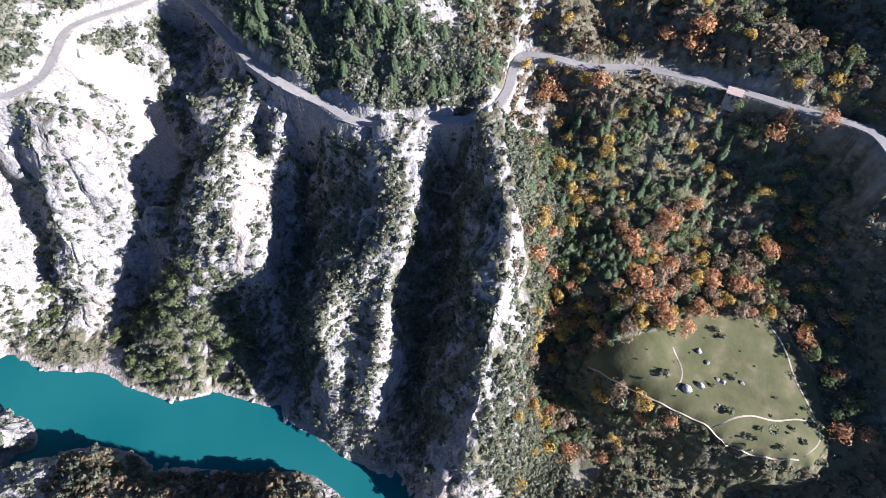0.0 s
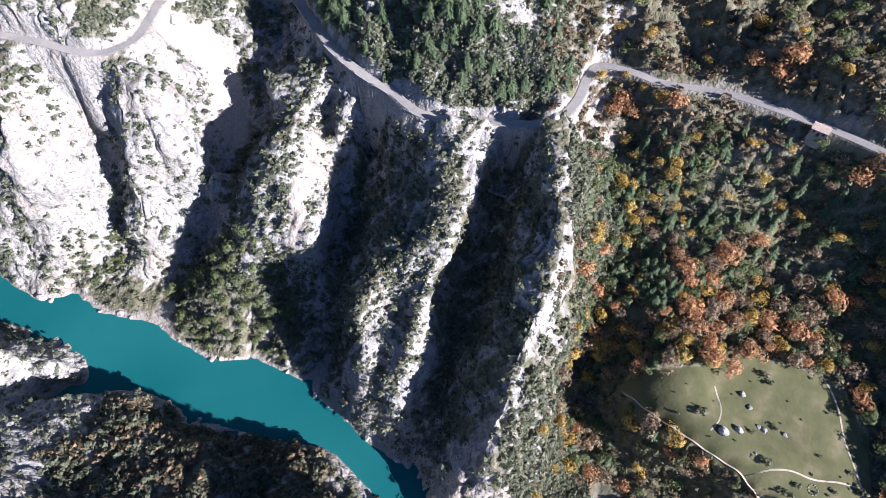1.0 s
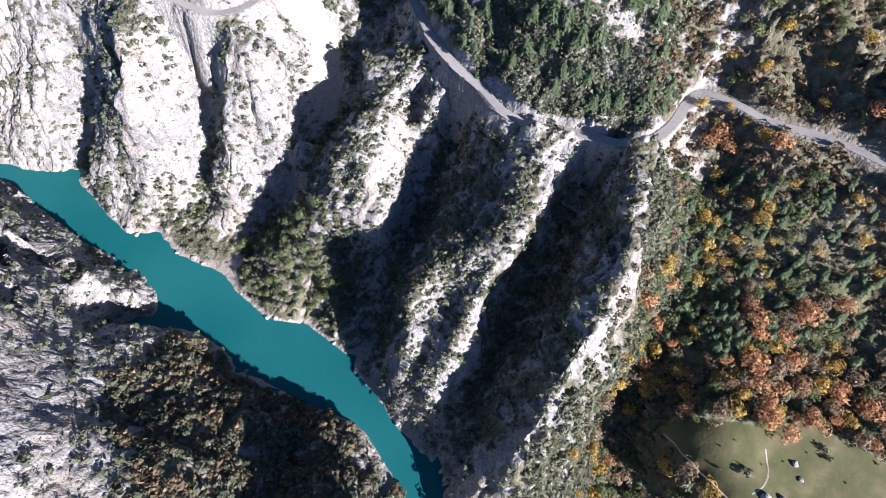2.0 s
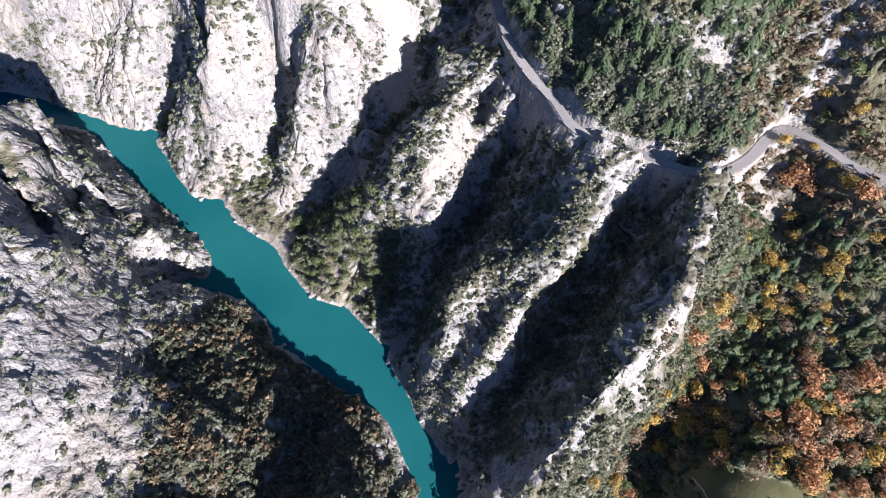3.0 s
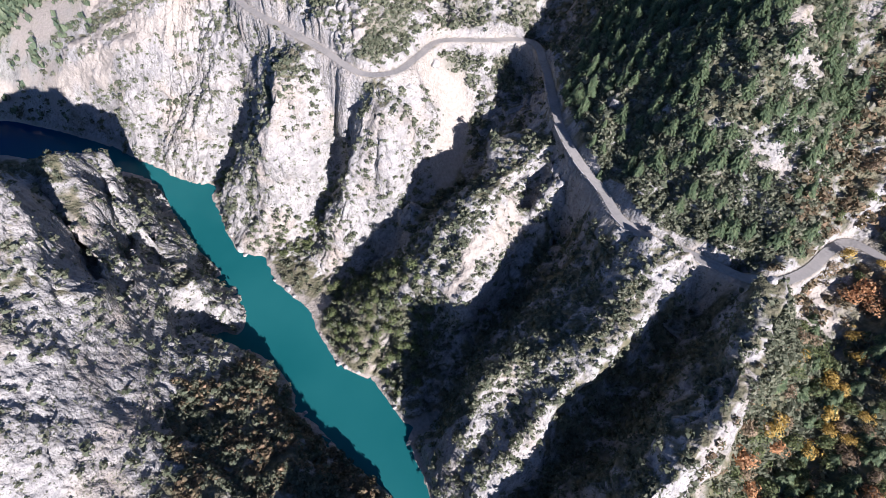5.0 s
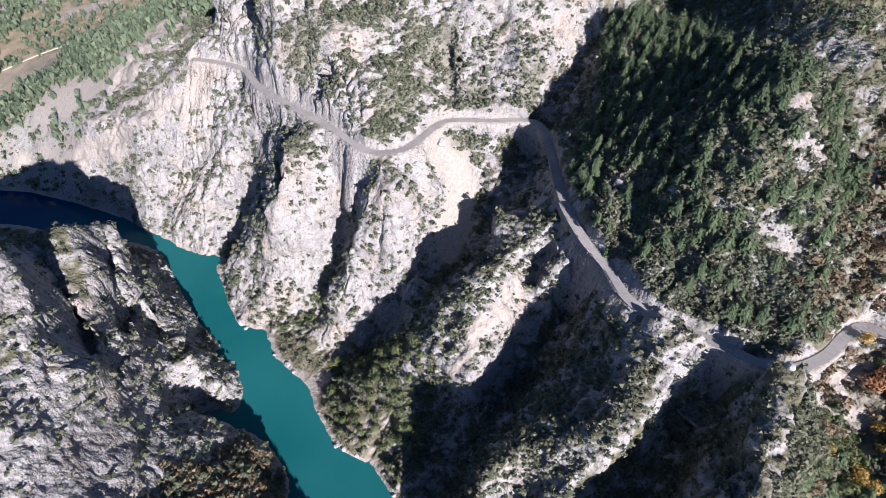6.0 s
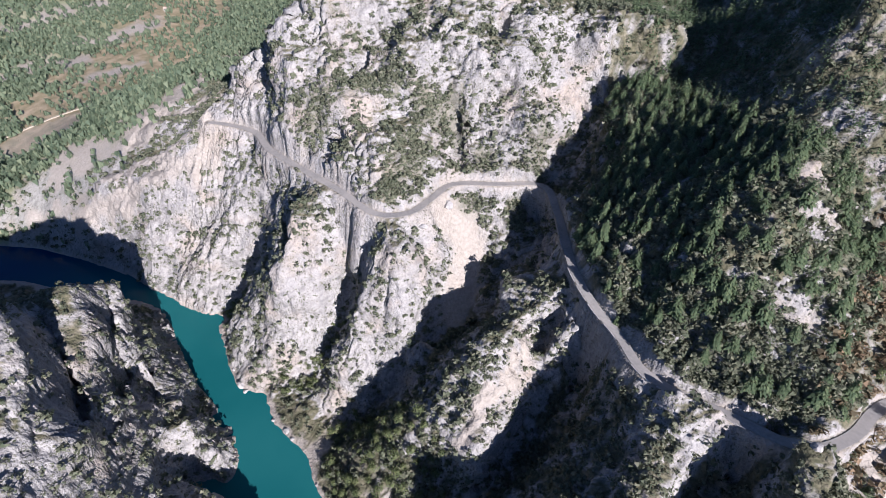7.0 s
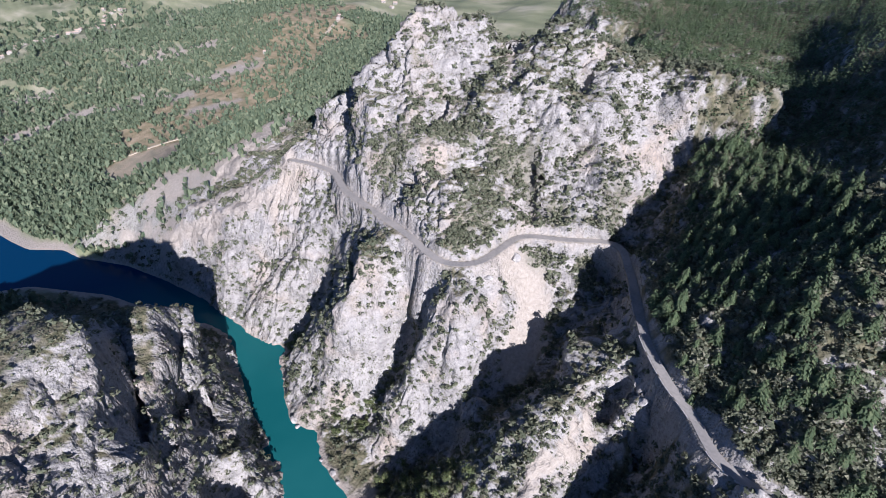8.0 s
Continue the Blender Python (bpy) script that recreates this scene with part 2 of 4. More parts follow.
ROAD = curved([(206, 152, 110), (190, 154, 111)] + ROAD_EAST[:-1] + ROAD_MID[:-1] + ROAD_RAVINE, 2.0)
BED = [
    [(-365, 121, -6), (-330, 118, -6), (-290, 110, -6), (-245, 101, -6), (-205, 95, -6), (-170, 85, -6), (-130, 77, -6), (-95, 73, -6), (-62, 64, -6), (-34, 46, -6), (-15, 24, -6), (8, -8, -6), (40, -45, -6)],
    [(-400, 108, -6), (-450, 92, -6), (-500, 70, -6), (-560, 30, -8), (-640, -40, -9), (-760, -120, -9), (-900, -260, -9), (-1200, -420, -9)],
]
REST = [
    # banks beyond the bend and round to the lake
    [(-26, 53, 0), (-10, 38, 0), (8, 15, 0), (35, -20, 0), (70, -60, 0)], [(-31, 34, 0), (-20, 12, 0), (5, -25, 0), (40, -70, 0)],
    [(-372, 117, 0), (-420, 88, 0), (-480, 60, 0), (-540, 12, 0), (-565, -50, 0), (-560, -160, 0), (-600, -300, 0)],
    [(-377, 125, 0), (-420, 118, 0), (-470, 104, 0), (-520, 84, 0), (-560, 56, 0), (-586, 48, 0), (-610, 22, 0), (-640, 12, 0), (-720, -10, 0), (-820, -60, 0), (-1000, -130, 0), (-1300, -250, 0)],
    # back of the south cliff
    [(-329, 62, 67), (-301, 34, 95)], [(-267, 0, 122), (-228, -30, 131), (-170, -70, 134), (-120, -110, 136)], [(-331, -20, 100), (-290, -60, 118), (-250, -110, 130), (-180, -140, 138)],
    [(-361, 84, 17), (-372, 40, 30), (-385, -20, 50)], [(-440, 40, 6), (-450, -10, 14), (-480, -60, 20), (-490, -160, 30)],
    [(-60, -90, 90), (-20, -130, 90), (-50, -10, 54), (-30, -40, 60), (10, -90, 50)],
    # hill east of the meadow
    [(181, 85, 43), (183, 121, 54), (176, 140, 66)], [(191, 60, 45), (200, 20, 36)], [(201, 70, 55), (206, 110, 66), (201, 149, 105)], [(218, 40, 63), (222, 80, 73), (221, 130, 96)], [(245, 10, 52), (262, 60, 66), (270, 120, 84), (265, 180, 100)],
    [(340, -60, 50), (350, 60, 80), (350, 200, 110)], [(160, 10, 6), (120, 25, 6), (80, 45, 8), (200, -30, 20), (260, -60, 60)],
    [(110, -30, 14), (140, -100, 40), (220, -200, 90)],
    # slopes above the eastern road
    [(185, 190, 122), (130, 235, 136), (80, 250, 140), (45, 262, 138)], [(200, 240, 146), (130, 290, 168), (60, 311, 172), (20, 325, 185)], [(225, 190, 140), (230, 230, 168)], [(300, 300, 180), (160, 380, 214), (40, 403, 222), (-27, 350, 227)],
    # plain and far hills
    [(-338, 298, 129), (-308, 378, 141), (-268, 457, 171)], [(-440, 300, 84), (-420, 400, 84), (-360, 560, 110)],
    [(-640, 120, 16), (-700, 80, 8)], [(-600, 66, 5), (-625, 42, 5), (-660, 30, 5), (-720, 14, 6), (-820, -32, 6)], [(-560, 300, 62), (-680, 260, 50), (-800, 180, 36)], [(-740, 20, 4), (-860, 0, 6)],
    [(-800, 420, 70), (-1000, 300, 62), (-1200, 150, 56)], [(-900, 750, 92), (-1200, 600, 88), (-1500, 350, 80)], [(-1300, 1100, 120), (-1700, 800, 110), (-2000, 300, 105), (-2100, -200, 70)],
    [(-2000, 1600, 190), (-2600, 900, 190), (-3000, 100, 200)], [(-4600, 3000, 420), (-4600, 0, 380), (-4600, -3000, 300)], [(-2600, -900, 70), (-1600, -900, 50), (-900, -700, 70), (-400, -400, 110)],
    [(0, -700, 160), (700, -600, 120), (1000, 100, 220), (700, 1000, 420), (0, 1200, 330), (-700, 1500, 240)], [(4600, 4600, 700), (4600, -4600, 600), (-1000, -4600, 400)], [(-2000, 4600, 600), (2000, 4600, 650)],
]


class Land:
    """Height through the lines: a sum of cones, one on each sample, which keeps crests and gullies sharp."""

    def __init__(self):
        rows = []
        for line in LINES + [ROAD_EAST, ROAD_MID, ROAD_RAVINE] + BED + REST:
            rows.append(spaced(line, 9.0 if abs(line[0][0]) < 460 else 60.0))
        pts = np.concatenate(rows)
        _, keep = np.unique((pts[:, :2] / 3.0).round(), axis=0, return_index=True)
        pts = pts[np.sort(keep)]
        self.xy = pts[:, :2]
        d = np.linalg.norm(self.xy[:, None] - self.xy[None], axis=2)
        n = len(pts)
        a = np.zeros((n + 1, n + 1))
        a[:n, :n] = -d + np.eye(n) * 0.8
        a[:n, n] = a[n, :n] = 1
        self.weights = np.linalg.solve(a, np.r_[pts[:, 2], 0])

    def base(self, x, y):
        out = np.full(x.shape, self.weights[-1])
        for (px, py), w in zip(self.xy, self.weights):
            out -= w * np.sqrt((x - px) ** 2 + (y - py) ** 2)
        return out


def stretched(low, high, step, reach, below, above):
    """Even steps from low to high, growing by the given factors beyond them."""
    def tail(growth):
        out, far, s = [], 0.0, step
        while far < reach:
            s *= growth
            far += s
            out.append(far)
        return np.array(out)

    core = np.arange(low, high + step, step)
    return np.r_[low - tail(below)[::-1], core, core[-1] + tail(above)]


STEP = 0.95
gx = stretched(-420, 200, STEP, 4500, 1.03, 1.1)
gy = stretched(-30, 385, STEP, 4500, 1.12, 1.04)
X, Y = np.meshgrid(gx, gy)
land = Land()
Z = land.base(X, Y)

# sheer steps: the ground drops beside a line and climbs back within the reach given; side 1 is to the left of the line's run
SCARPS = [
    ([(-266, 182), (-257, 174), (-244, 164), (-238, 156), (-239, 148)], 12, 13, -1),  # fin n2
    ([(-202, 187), (-197, 182), (-190, 175), (-187, 168), (-191, 160)], 10, 12, -1),  # fin n1
    ([(-300, 48), (-286, 47), (-268, 44), (-247, 40), (-237, 39), (-224, 34), (-212, 28)], 22, 11, -1),  # south rift
    ([(-310, 79), (-298, 74), (-281, 67), (-268, 63), (-250, 54), (-236, 47)], 18, 9, -1),  # south slot
    ([(-280, 71), (-271, 72), (-258, 70), (-246, 66)], 16, 11, -1),  # block foot
    ([(-243, 48), (-232, 45), (-221, 40), (-209, 35)], 7, 5, -1),  # south crack
    ([(-212, 44), (-208, 53), (-200, 59), (-188, 61)], 18, 11, 1),  # knob cleft
    ([(-77, 212), (-79, 204), (-80, 197)], 14, 26, 1), ([(-88, 210), (-90, 203), (-88, 196)], 9, 9, -1),  # rock fin
    ([(-202, 270), (-196, 262), (-188, 256), (-180, 250)], 10, 9, -1), ([(-202, 317), (-197, 310), (-188, 302)], 11, 9, -1), ([(-253, 310), (-248, 304), (-243, 296)], 12, 10, -1),
    ([(-258, 254), (-248, 225), (-254, 208)], 9, 15, -1), ([(-296, 264), (-299, 247), (-296, 232)], 16, 12, -1),  # mountain
    ([(-257, 203), (-249, 198), (-238, 192)], 4, 4, 1), ([(-250, 208), (-238, 200), (-226, 192)], 4, 4, 1), ([(-240, 210), (-225, 200), (-212, 192)], 4, 4, 1), ([(-228, 214), (-217, 204), (-207, 194)], 3, 4, 1),  # cracked slab
]


def scarp(points, drop, reach, side):
    line = curved([(px, py, 0) for px, py in points], 1.0)
    run = np.gradient(line[:, :2], axis=0)
    lo, hi = line.min(0) - reach, line.max(0) + reach
    i0, i1, j0, j1 = *np.searchsorted(gx, (lo[0], hi[0])), *np.searchsorted(gy, (lo[1], hi[1]))
    x, y = X[j0:j1, i0:i1], Y[j0:j1, i0:i1]
    x, y = x + 1.6 * fbm(x / 7, y / 7, 2, 91), y + 1.6 * fbm(x / 7, y / 7, 2, 92)
    d, k = distance_to(x, y, line)
    hand = run[k, 0] * (y - line[k, 1]) - run[k, 1] * (x - line[k, 0])
    along = k / (len(line) - 1)
    taper = smooth(0, 0.2, along) * smooth(1, 0.75, along)
    Z[j0:j1, i0:i1] -= drop * taper * smooth(0, 2.2, d) * smooth(reach, 2.2, d) * (hand * side > 0)


for row in SCARPS:
    scarp(*row)

# masks
MEADOW = [(64, 97), (76, 86), (91, 76), (113, 64), (131, 56), (155, 51), (166, 62), (168, 90), (160, 108), (144, 114), (122, 117), (100, 108), (80, 104)]
core = (X > -460) & (X < 330) & (Y > -140) & (Y < 480)
gz_y, gz_x = np.gradient(Z, gy, gx)
slope = np.hypot(gz_x, gz_y)
road_gap, road_at = np.full(X.shape, 1e3), np.zeros(X.shape, int)
road_gap[core], road_at[core] = distance_to(X[core], Y[core], ROAD)
meadow = inside(X, Y, MEADOW).astype(float)
plain = smooth(-430, -520, X - 0.35 * (Y - 150))
SPUR = [(-350, 192), (-417, 216), (-441, 184), (-512, 144), (-562, 104), (-580, 52), (-520, 84), (-430, 116), (-340, 140)]
spur = inside(X + 9 * fbm(X / 25, Y / 25, 2, 97), Y + 9 * fbm(X / 25, Y / 25, 2, 98), SPUR) * 1.0
plain *= 1 - 0.85 * spur
valley = smooth(30, 50, X) * smooth(205, 190, Y) * (1 - meadow)
rough = smooth(0.25, 0.9, slope) * (1 - meadow) * (1 - 0.8 * plain) * (1 - 0.7 * valley)
rough = np.clip(rough + 0.42 * (1 - meadow) * (1 - plain), 0, 1) * smooth(2.8, 4.6, road_gap) * smooth(-1, 3, Z) * smooth(900, 300, np.hypot(X + 100, Y - 150))
# the talus under the road lies smooth
talus = np.zeros(X.shape)
talus[core] = smooth(14, 8, distance_to(X[core], Y[core], spaced([(-177, 225), (-166, 234), (-158, 222), (-155, 207)], 2.0))[0])
rough *= 1 - 0.85 * talus
# beds of rock run along u and break across v; south of the river they follow the cliff
south = np.where((Y < 128 + 0.12 * (X + 370)) & (Y < 62 - 0.165 * (X + 90)), 1.0, 0.0) * smooth(-20, -50, X)
U, V = 0.25 * X + 0.97 * Y, 0.97 * X - 0.25 * Y
US, VS = 0.96 * X - 0.28 * Y, 0.28 * X + 0.96 * Y
U, V = U * (1 - south) + US * south, V * (1 - south) + VS * south
west = smooth(-325, -365, X) * (1 - south) * (Y > 60)
U, V = U * (1 - west) + (0.86 * X + 0.50 * Y) * west, V * (1 - west) + (-0.50 * X + 0.86 * Y) * west
warp = 9 * fbm(X / 60, Y / 60, 3, 5) * (1 - 0.7 * west)


def ledges(n):
    """Noise drawn out into steps: ledges and broken blocks."""
    n = n * 3.0
    f = n - np.floor(n)
    return (np.floor(n) + smooth(0.5, 0.95, f)) / 3.0


# relief stands out of the slope, in space, so that cliffs break into blocks and not into combed streaks
c_x, c_y, c_z, c_u, c_v, c_w = (a[core] for a in (X, Y, Z, U, V, warp))
relief = 2.4 * (1 - 2 * np.abs(noise3((c_v + c_w) / 30, (c_u + c_w) / 70, c_z / 40, 1))) + west[core] * 1.5 * ledges(noise3((c_v + c_w + 0.6 * c_z) / 12, c_u / 60, c_z / 30, 3))
relief = relief + 4.2 * fbm3((c_v + c_w) / 34, c_u / 55, c_z / 34, 2, 29) + 3.0 * ledges(fbm3((c_v + c_w) / 20, c_u / 34, c_z / 22, 2, 31))
rugged = smooth(-0.35, 0.45, fbm3(c_x / 40, c_y / 40, c_z / 40, 2, 61))
relief = relief + 1.7 * rugged * ledges(fbm3(c_v / 7, c_u / 13, (c_z + c_w) / 10, 2, 37))
relief = relief + (0.75 + 0.75 * rugged) * fbm3(c_x / 4.2, c_y / 4.2, c_z / 4.2, 2, 43, 0.65)
relief = relief + 1.1 * (0.4 - np.abs(noise3((c_v + c_w) / 5, c_u / 8, c_z / 6, 71)))
cracks = np.abs(noise3((c_v + 0.4 * c_w) / 9, c_u / 22, c_z / 16, 57))
relief = relief - 3.2 * smooth(0.09, 0.0, cracks) * smooth(-0.2, 0.3, fbm3(c_x / 50, c_y / 50, c_z / 50, 1, 63))
c_n = smooth(195, 215, c_y + 0.05 * (c_x + 200)) * smooth(-90, -130, c_x)
relief = relief + c_n * (6.0 * (0.45 - np.abs(noise3(c_x / 46, c_y / 46, c_z / 60, 75))) + 3.5 * ledges(noise3((c_x + 0.5 * c_z) / 24, c_y / 30, c_z / 26, 77)))
relief -= relief.mean()
north = smooth(195, 215, Y + 0.05 * (X + 200)) * smooth(-90, -130, X)
steep = np.sqrt(1 + slope**2)
push = np.zeros(X.shape)
push[core] = relief
push *= rough * (1 - 0.15 * south + 0.5 * north)
PX, PY = X - push * gz_x / steep, Y - push * gz_y / steep
Z = Z + push / steep
Z += smooth(500, 1200, np.hypot(X + 100, Y - 150)) * 22 * fbm(X / 420, Y / 420, 4, 9) * smooth(3, 30, Z)
Z += meadow * 0.35 * fbm(X / 22, Y / 22, 2, 11)
# the road lies on a shelf
shelf = smooth(4.6, 2.9, road_gap)
Z = Z * (1 - shelf) + (ROAD[road_at, 2] - 0.15) * shelf


def between(field, x, y):
    i = np.clip(np.searchsorted(gx, x) - 1, 0, len(gx) - 2)
    j = np.clip(np.searchsorted(gy, y) - 1, 0, len(gy) - 2)
    a, b = (x - gx[i]) / (gx[i + 1] - gx[i]), (y - gy[j]) / (gy[j + 1] - gy[j])
    return (field[j, i] * (1 - a) + field[j, i + 1] * a) * (1 - b) + (field[j + 1, i] * (1 - a) + field[j + 1, i + 1] * a) * b


def height_at(x, y):
    return between(Z, x, y)


def footing(x, y):
    """The place on the broken surface that belongs to a point of the plan."""
    return between(PX, x, y), between(PY, x, y), between(Z, x, y)


gz_y, gz_x = np.gradient(Z, gy, gx)
SLOPE = np.hypot(gz_x, gz_y)


def grid_value(field, x, y):
    i = np.clip(np.searchsorted(gx, x) - 1, 0, len(gx) - 2)
    j = np.clip(np.searchsorted(gy, y) - 1, 0, len(gy) - 2)
    return field[j, i]


def mesh_object(name, verts, faces, material, parent=None, label="", shade=True):
    me = bpy.data.meshes.new(name)
    me.from_pydata(verts, [], faces)
    me.materials.append(material)
    if shade:
        me.shade_smooth()
    ob = new(name, me)
    ob.parent = parent
    if label:
        tagged(ob, label)
    return ob


# ---- materials ----
def material(name, rough=0.9, metal=0.0):
    m = bpy.data.materials.new(name)
    m.use_nodes = True
    b = m.node_tree.nodes["Principled BSDF"]
    b.inputs["Roughness"].default_value, b.inputs["Metallic"].default_value = rough, metal
    b.inputs["Specular IOR Level"].default_value = 0.25
    return m, m.node_tree, b


def node(tree, kind, **inputs):
    n = tree.nodes.new(kind)
    for key, value in inputs.items():
        n.inputs[key.replace("_", " ")].default_value = value
    return n


def ramp(tree, source, stops):
    r = tree.nodes.new("ShaderNodeValToRGB")
    while len(r.color_ramp.elements) < len(stops):
        r.color_ramp.elements.new(0.5)
    for e, (at, col) in zip(r.color_ramp.elements, stops):
        e.position, e.color = at, (*col, 1)
    tree.links.new(source, r.inputs["Fac"])
    return r.outputs["Color"]


def mixed(tree, fac, a, b, blend="MIX"):
    m = tree.nodes.new("ShaderNodeMix")
    m.data_type, m.blend_type = "RGBA", blend
    for source, slot in ((fac, 0), (a, 6), (b, 7)):
        if isinstance(source, (int, float)):
            m.inputs[slot].default_value = source
        elif isinstance(source, tuple):
            m.inputs[slot].default_value = (*source, 1)
        else:
            tree.links.new(source, m.inputs[slot])
    return m.outputs[2]


def noise_of(tree, scale, detail=4.0, distortion=0.0, stretch=None):
    c = tree.nodes.new("ShaderNodeTexCoord")
    n = node(tree, "ShaderNodeTexNoise", Scale=scale, Detail=detail, Distortion=distortion)
    if stretch:
        mp = tree.nodes.new("ShaderNodeMapping")
        mp.inputs["Scale"].default_value = stretch
        mp.inputs["Rotation"].default_value = (0, 0, radians(14))
        tree.links.new(c.outputs["Object"], mp.inputs["Vector"])
        tree.links.new(mp.outputs["Vector"], n.inputs["Vector"])
    else:
        tree.links.new(c.outputs["Object"], n.inputs["Vector"])
    return n.outputs["Fac"]


def bumped(tree, b, height, strength, distance):
    bp = node(tree, "ShaderNodeBump", Strength=strength, Distance=distance)
    tree.links.new(height, bp.inputs["Height"])
    tree.links.new(bp.outputs["Normal"], b.inputs["Normal"])


def attribute(tree, name):
    a = tree.nodes.new("ShaderNodeAttribute")
    a.attribute_name = name
    return a.outputs["Fac"]


def land_material():
    m, t, b = material("limestone_and_scrub", 0.95)
    grain = noise_of(t, 0.9, 6)
    beds = noise_of(t, 0.16, 6, 0.6, (3.0, 0.8, 1.6))
    rock = ramp(t, beds, [(0.3, (0.165, 0.162, 0.16)), (0.48, (0.27, 0.263, 0.256)), (0.72, (0.335, 0.327, 0.316))])
    rock = mixed(t, ramp(t, noise_of(t, 0.035, 4), [(0.52, (0, 0, 0)), (0.68, (0.5, 0.5, 0.5))]), rock, (0.32, 0.255, 0.19))
    rock = mixed(t, ramp(t, grain, [(0.36, (0.55, 0.55, 0.55)), (0.5, (0, 0, 0))]), rock, (0.17, 0.17, 0.17))
    pits = ramp(t, noise_of(t, 0.45, 9, 0.4), [(0.33, (0.75, 0.75, 0.75)), (0.39, (0, 0, 0))])
    rock = mixed(t, pits, rock, (0.12, 0.12, 0.085))
    tufty = node(t, "ShaderNodeMath")
    tufty.operation = "MULTIPLY"
    t.links.new(ramp(t, noise_of(t, 0.9, 3), [(0.58, (0, 0, 0)), (0.62, (1, 1, 1))]), tufty.inputs[0])
    t.links.new(ramp(t, noise_of(t, 0.06, 4), [(0.42, (0, 0, 0)), (0.56, (0.85, 0.85, 0.85))]), tufty.inputs[1])
    rock = mixed(t, tufty.outputs[0], rock, (0.085, 0.09, 0.06))
    soil = ramp(t, noise_of(t, 0.3, 6), [(0.3, (0.055, 0.06, 0.034)), (0.52, (0.11, 0.105, 0.066)), (0.78, (0.215, 0.195, 0.145))])
    scree = ramp(t, noise_of(t, 0.5, 5), [(0.3, (0.25, 0.225, 0.195)), (0.7, (0.335, 0.308, 0.272))])
    grass = ramp(t, noise_of(t, 0.12, 6), [(0.3, (0.062, 0.068, 0.028)), (0.55, (0.094, 0.094, 0.044)), (0.75, (0.15, 0.132, 0.078))])
    field = ramp(t, noise_of(t, 0.02, 8, 0.0, (0.5, 1.3, 1.0)), [(0.3, (0.13, 0.155, 0.09)), (0.5, (0.21, 0.225, 0.135)), (0.72, (0.36, 0.345, 0.25))])
    c = mixed(t, attribute(t, "soil"), rock, soil)
    c = mixed(t, attribute(t, "plain"), c, field)
    heath = ramp(t, noise_of(t, 0.08, 7), [(0.3, (0.14, 0.135, 0.075)), (0.5, (0.24, 0.2, 0.125)), (0.7, (0.33, 0.27, 0.19))])
    c = mixed(t, attribute(t, "heath"), c, heath)
    c = mixed(t, attribute(t, "scree"), c, scree)
    c = mixed(t, attribute(t, "meadow"), c, grass)
    t.links.new(c, b.inputs["Base Color"])
    calm = node(t, "ShaderNodeMath")
    calm.operation = "MULTIPLY_ADD"
    t.links.new(attribute(t, "meadow"), calm.inputs[0])
    calm.inputs[1].default_value, calm.inputs[2].default_value = -0.9, 1.0
    tall = node(t, "ShaderNodeMath")
    tall.operation = "MULTIPLY"
    t.links.new(noise_of(t, 0.7, 9), tall.inputs[0])
    t.links.new(calm.outputs[0], tall.inputs[1])
    bumped(t, b, tall.outputs[0], 0.9, 1.4)
    return m


def water_material():
    m, t, b = material("turquoise_water", 0.12)
    c = ramp(t, noise_of(t, 0.015, 3), [(0.3, (0.008, 0.092, 0.1)), (0.7, (0.016, 0.118, 0.124))])
    geo = t.nodes.new("ShaderNodeNewGeometry")
    part = t.nodes.new("ShaderNodeSeparateXYZ")
    t.links.new(geo.outputs["Position"], part.inputs["Vector"])
    # lake blue starts upstream, so the river's shaded stretch is painted navy too
    out = node(t, "ShaderNodeMapRange", From_Min=-370.0, From_Max=-500.0)
    t.links.new(part.outputs["X"], out.inputs["Value"])
    c = mixed(t, out.outputs["Result"], c, (0.002, 0.030, 0.080))
    t.links.new(c, b.inputs["Base Color"])
    b.inputs["Specular IOR Level"].default_value = 0.04
    bumped(t, b, noise_of(t, 0.6, 4), 0.08, 0.3)
    return m


def asphalt_material():
    m, t, b = material("worn_asphalt", 0.9)
    c = ramp(t, noise_of(t, 0.8, 5), [(0.3, (0.19, 0.185, 0.177)), (0.7, (0.26, 0.252, 0.24))])
    worn = ramp(t, noise_of(t, 0.09, 5), [(0.42, (0, 0, 0)), (0.62, (0.6, 0.6, 0.6))])
    c = mixed(t, worn, c, (0.31, 0.292, 0.27))
    t.links.new(c, b.inputs["Base Color"])
    bumped(t, b, noise_of(t, 6.0, 4), 0.4, 0.05)
    return m


def leaf_material(name, dark, light, dry):
    """Leaves let about a third of the light through."""
    m, t, b = material(name, 0.75)
    g = t.nodes.new("ShaderNodeNewGeometry")
    c = ramp(t, g.outputs["Random Per Island"], [(0.0, dark), (0.6, light), (1.0, dry)])
    o = t.nodes.new("ShaderNodeObjectInfo")
    c = mixed(t, ramp(t, o.outputs["Random"], [(0.0, (0, 0, 0)), (1.0, (0.35, 0.35, 0.35))]), c, dark)
    t.links.new(c, b.inputs["Base Color"])
    thin = t.nodes.new("ShaderNodeBsdfTranslucent")
    t.links.new(c, thin.inputs["Color"])
    both = t.nodes.new("ShaderNodeMixShader")
    both.inputs["Fac"].default_value = 0.38
    t.links.new(b.outputs["BSDF"], both.inputs[1])
    t.links.new(thin.outputs["BSDF"], both.inputs[2])
    t.links.new(both.outputs["Shader"], t.nodes["Material Output"].inputs["Surface"])
    return m


LAND, WATER, ASPHALT = land_material(), water_material(), asphalt_material()

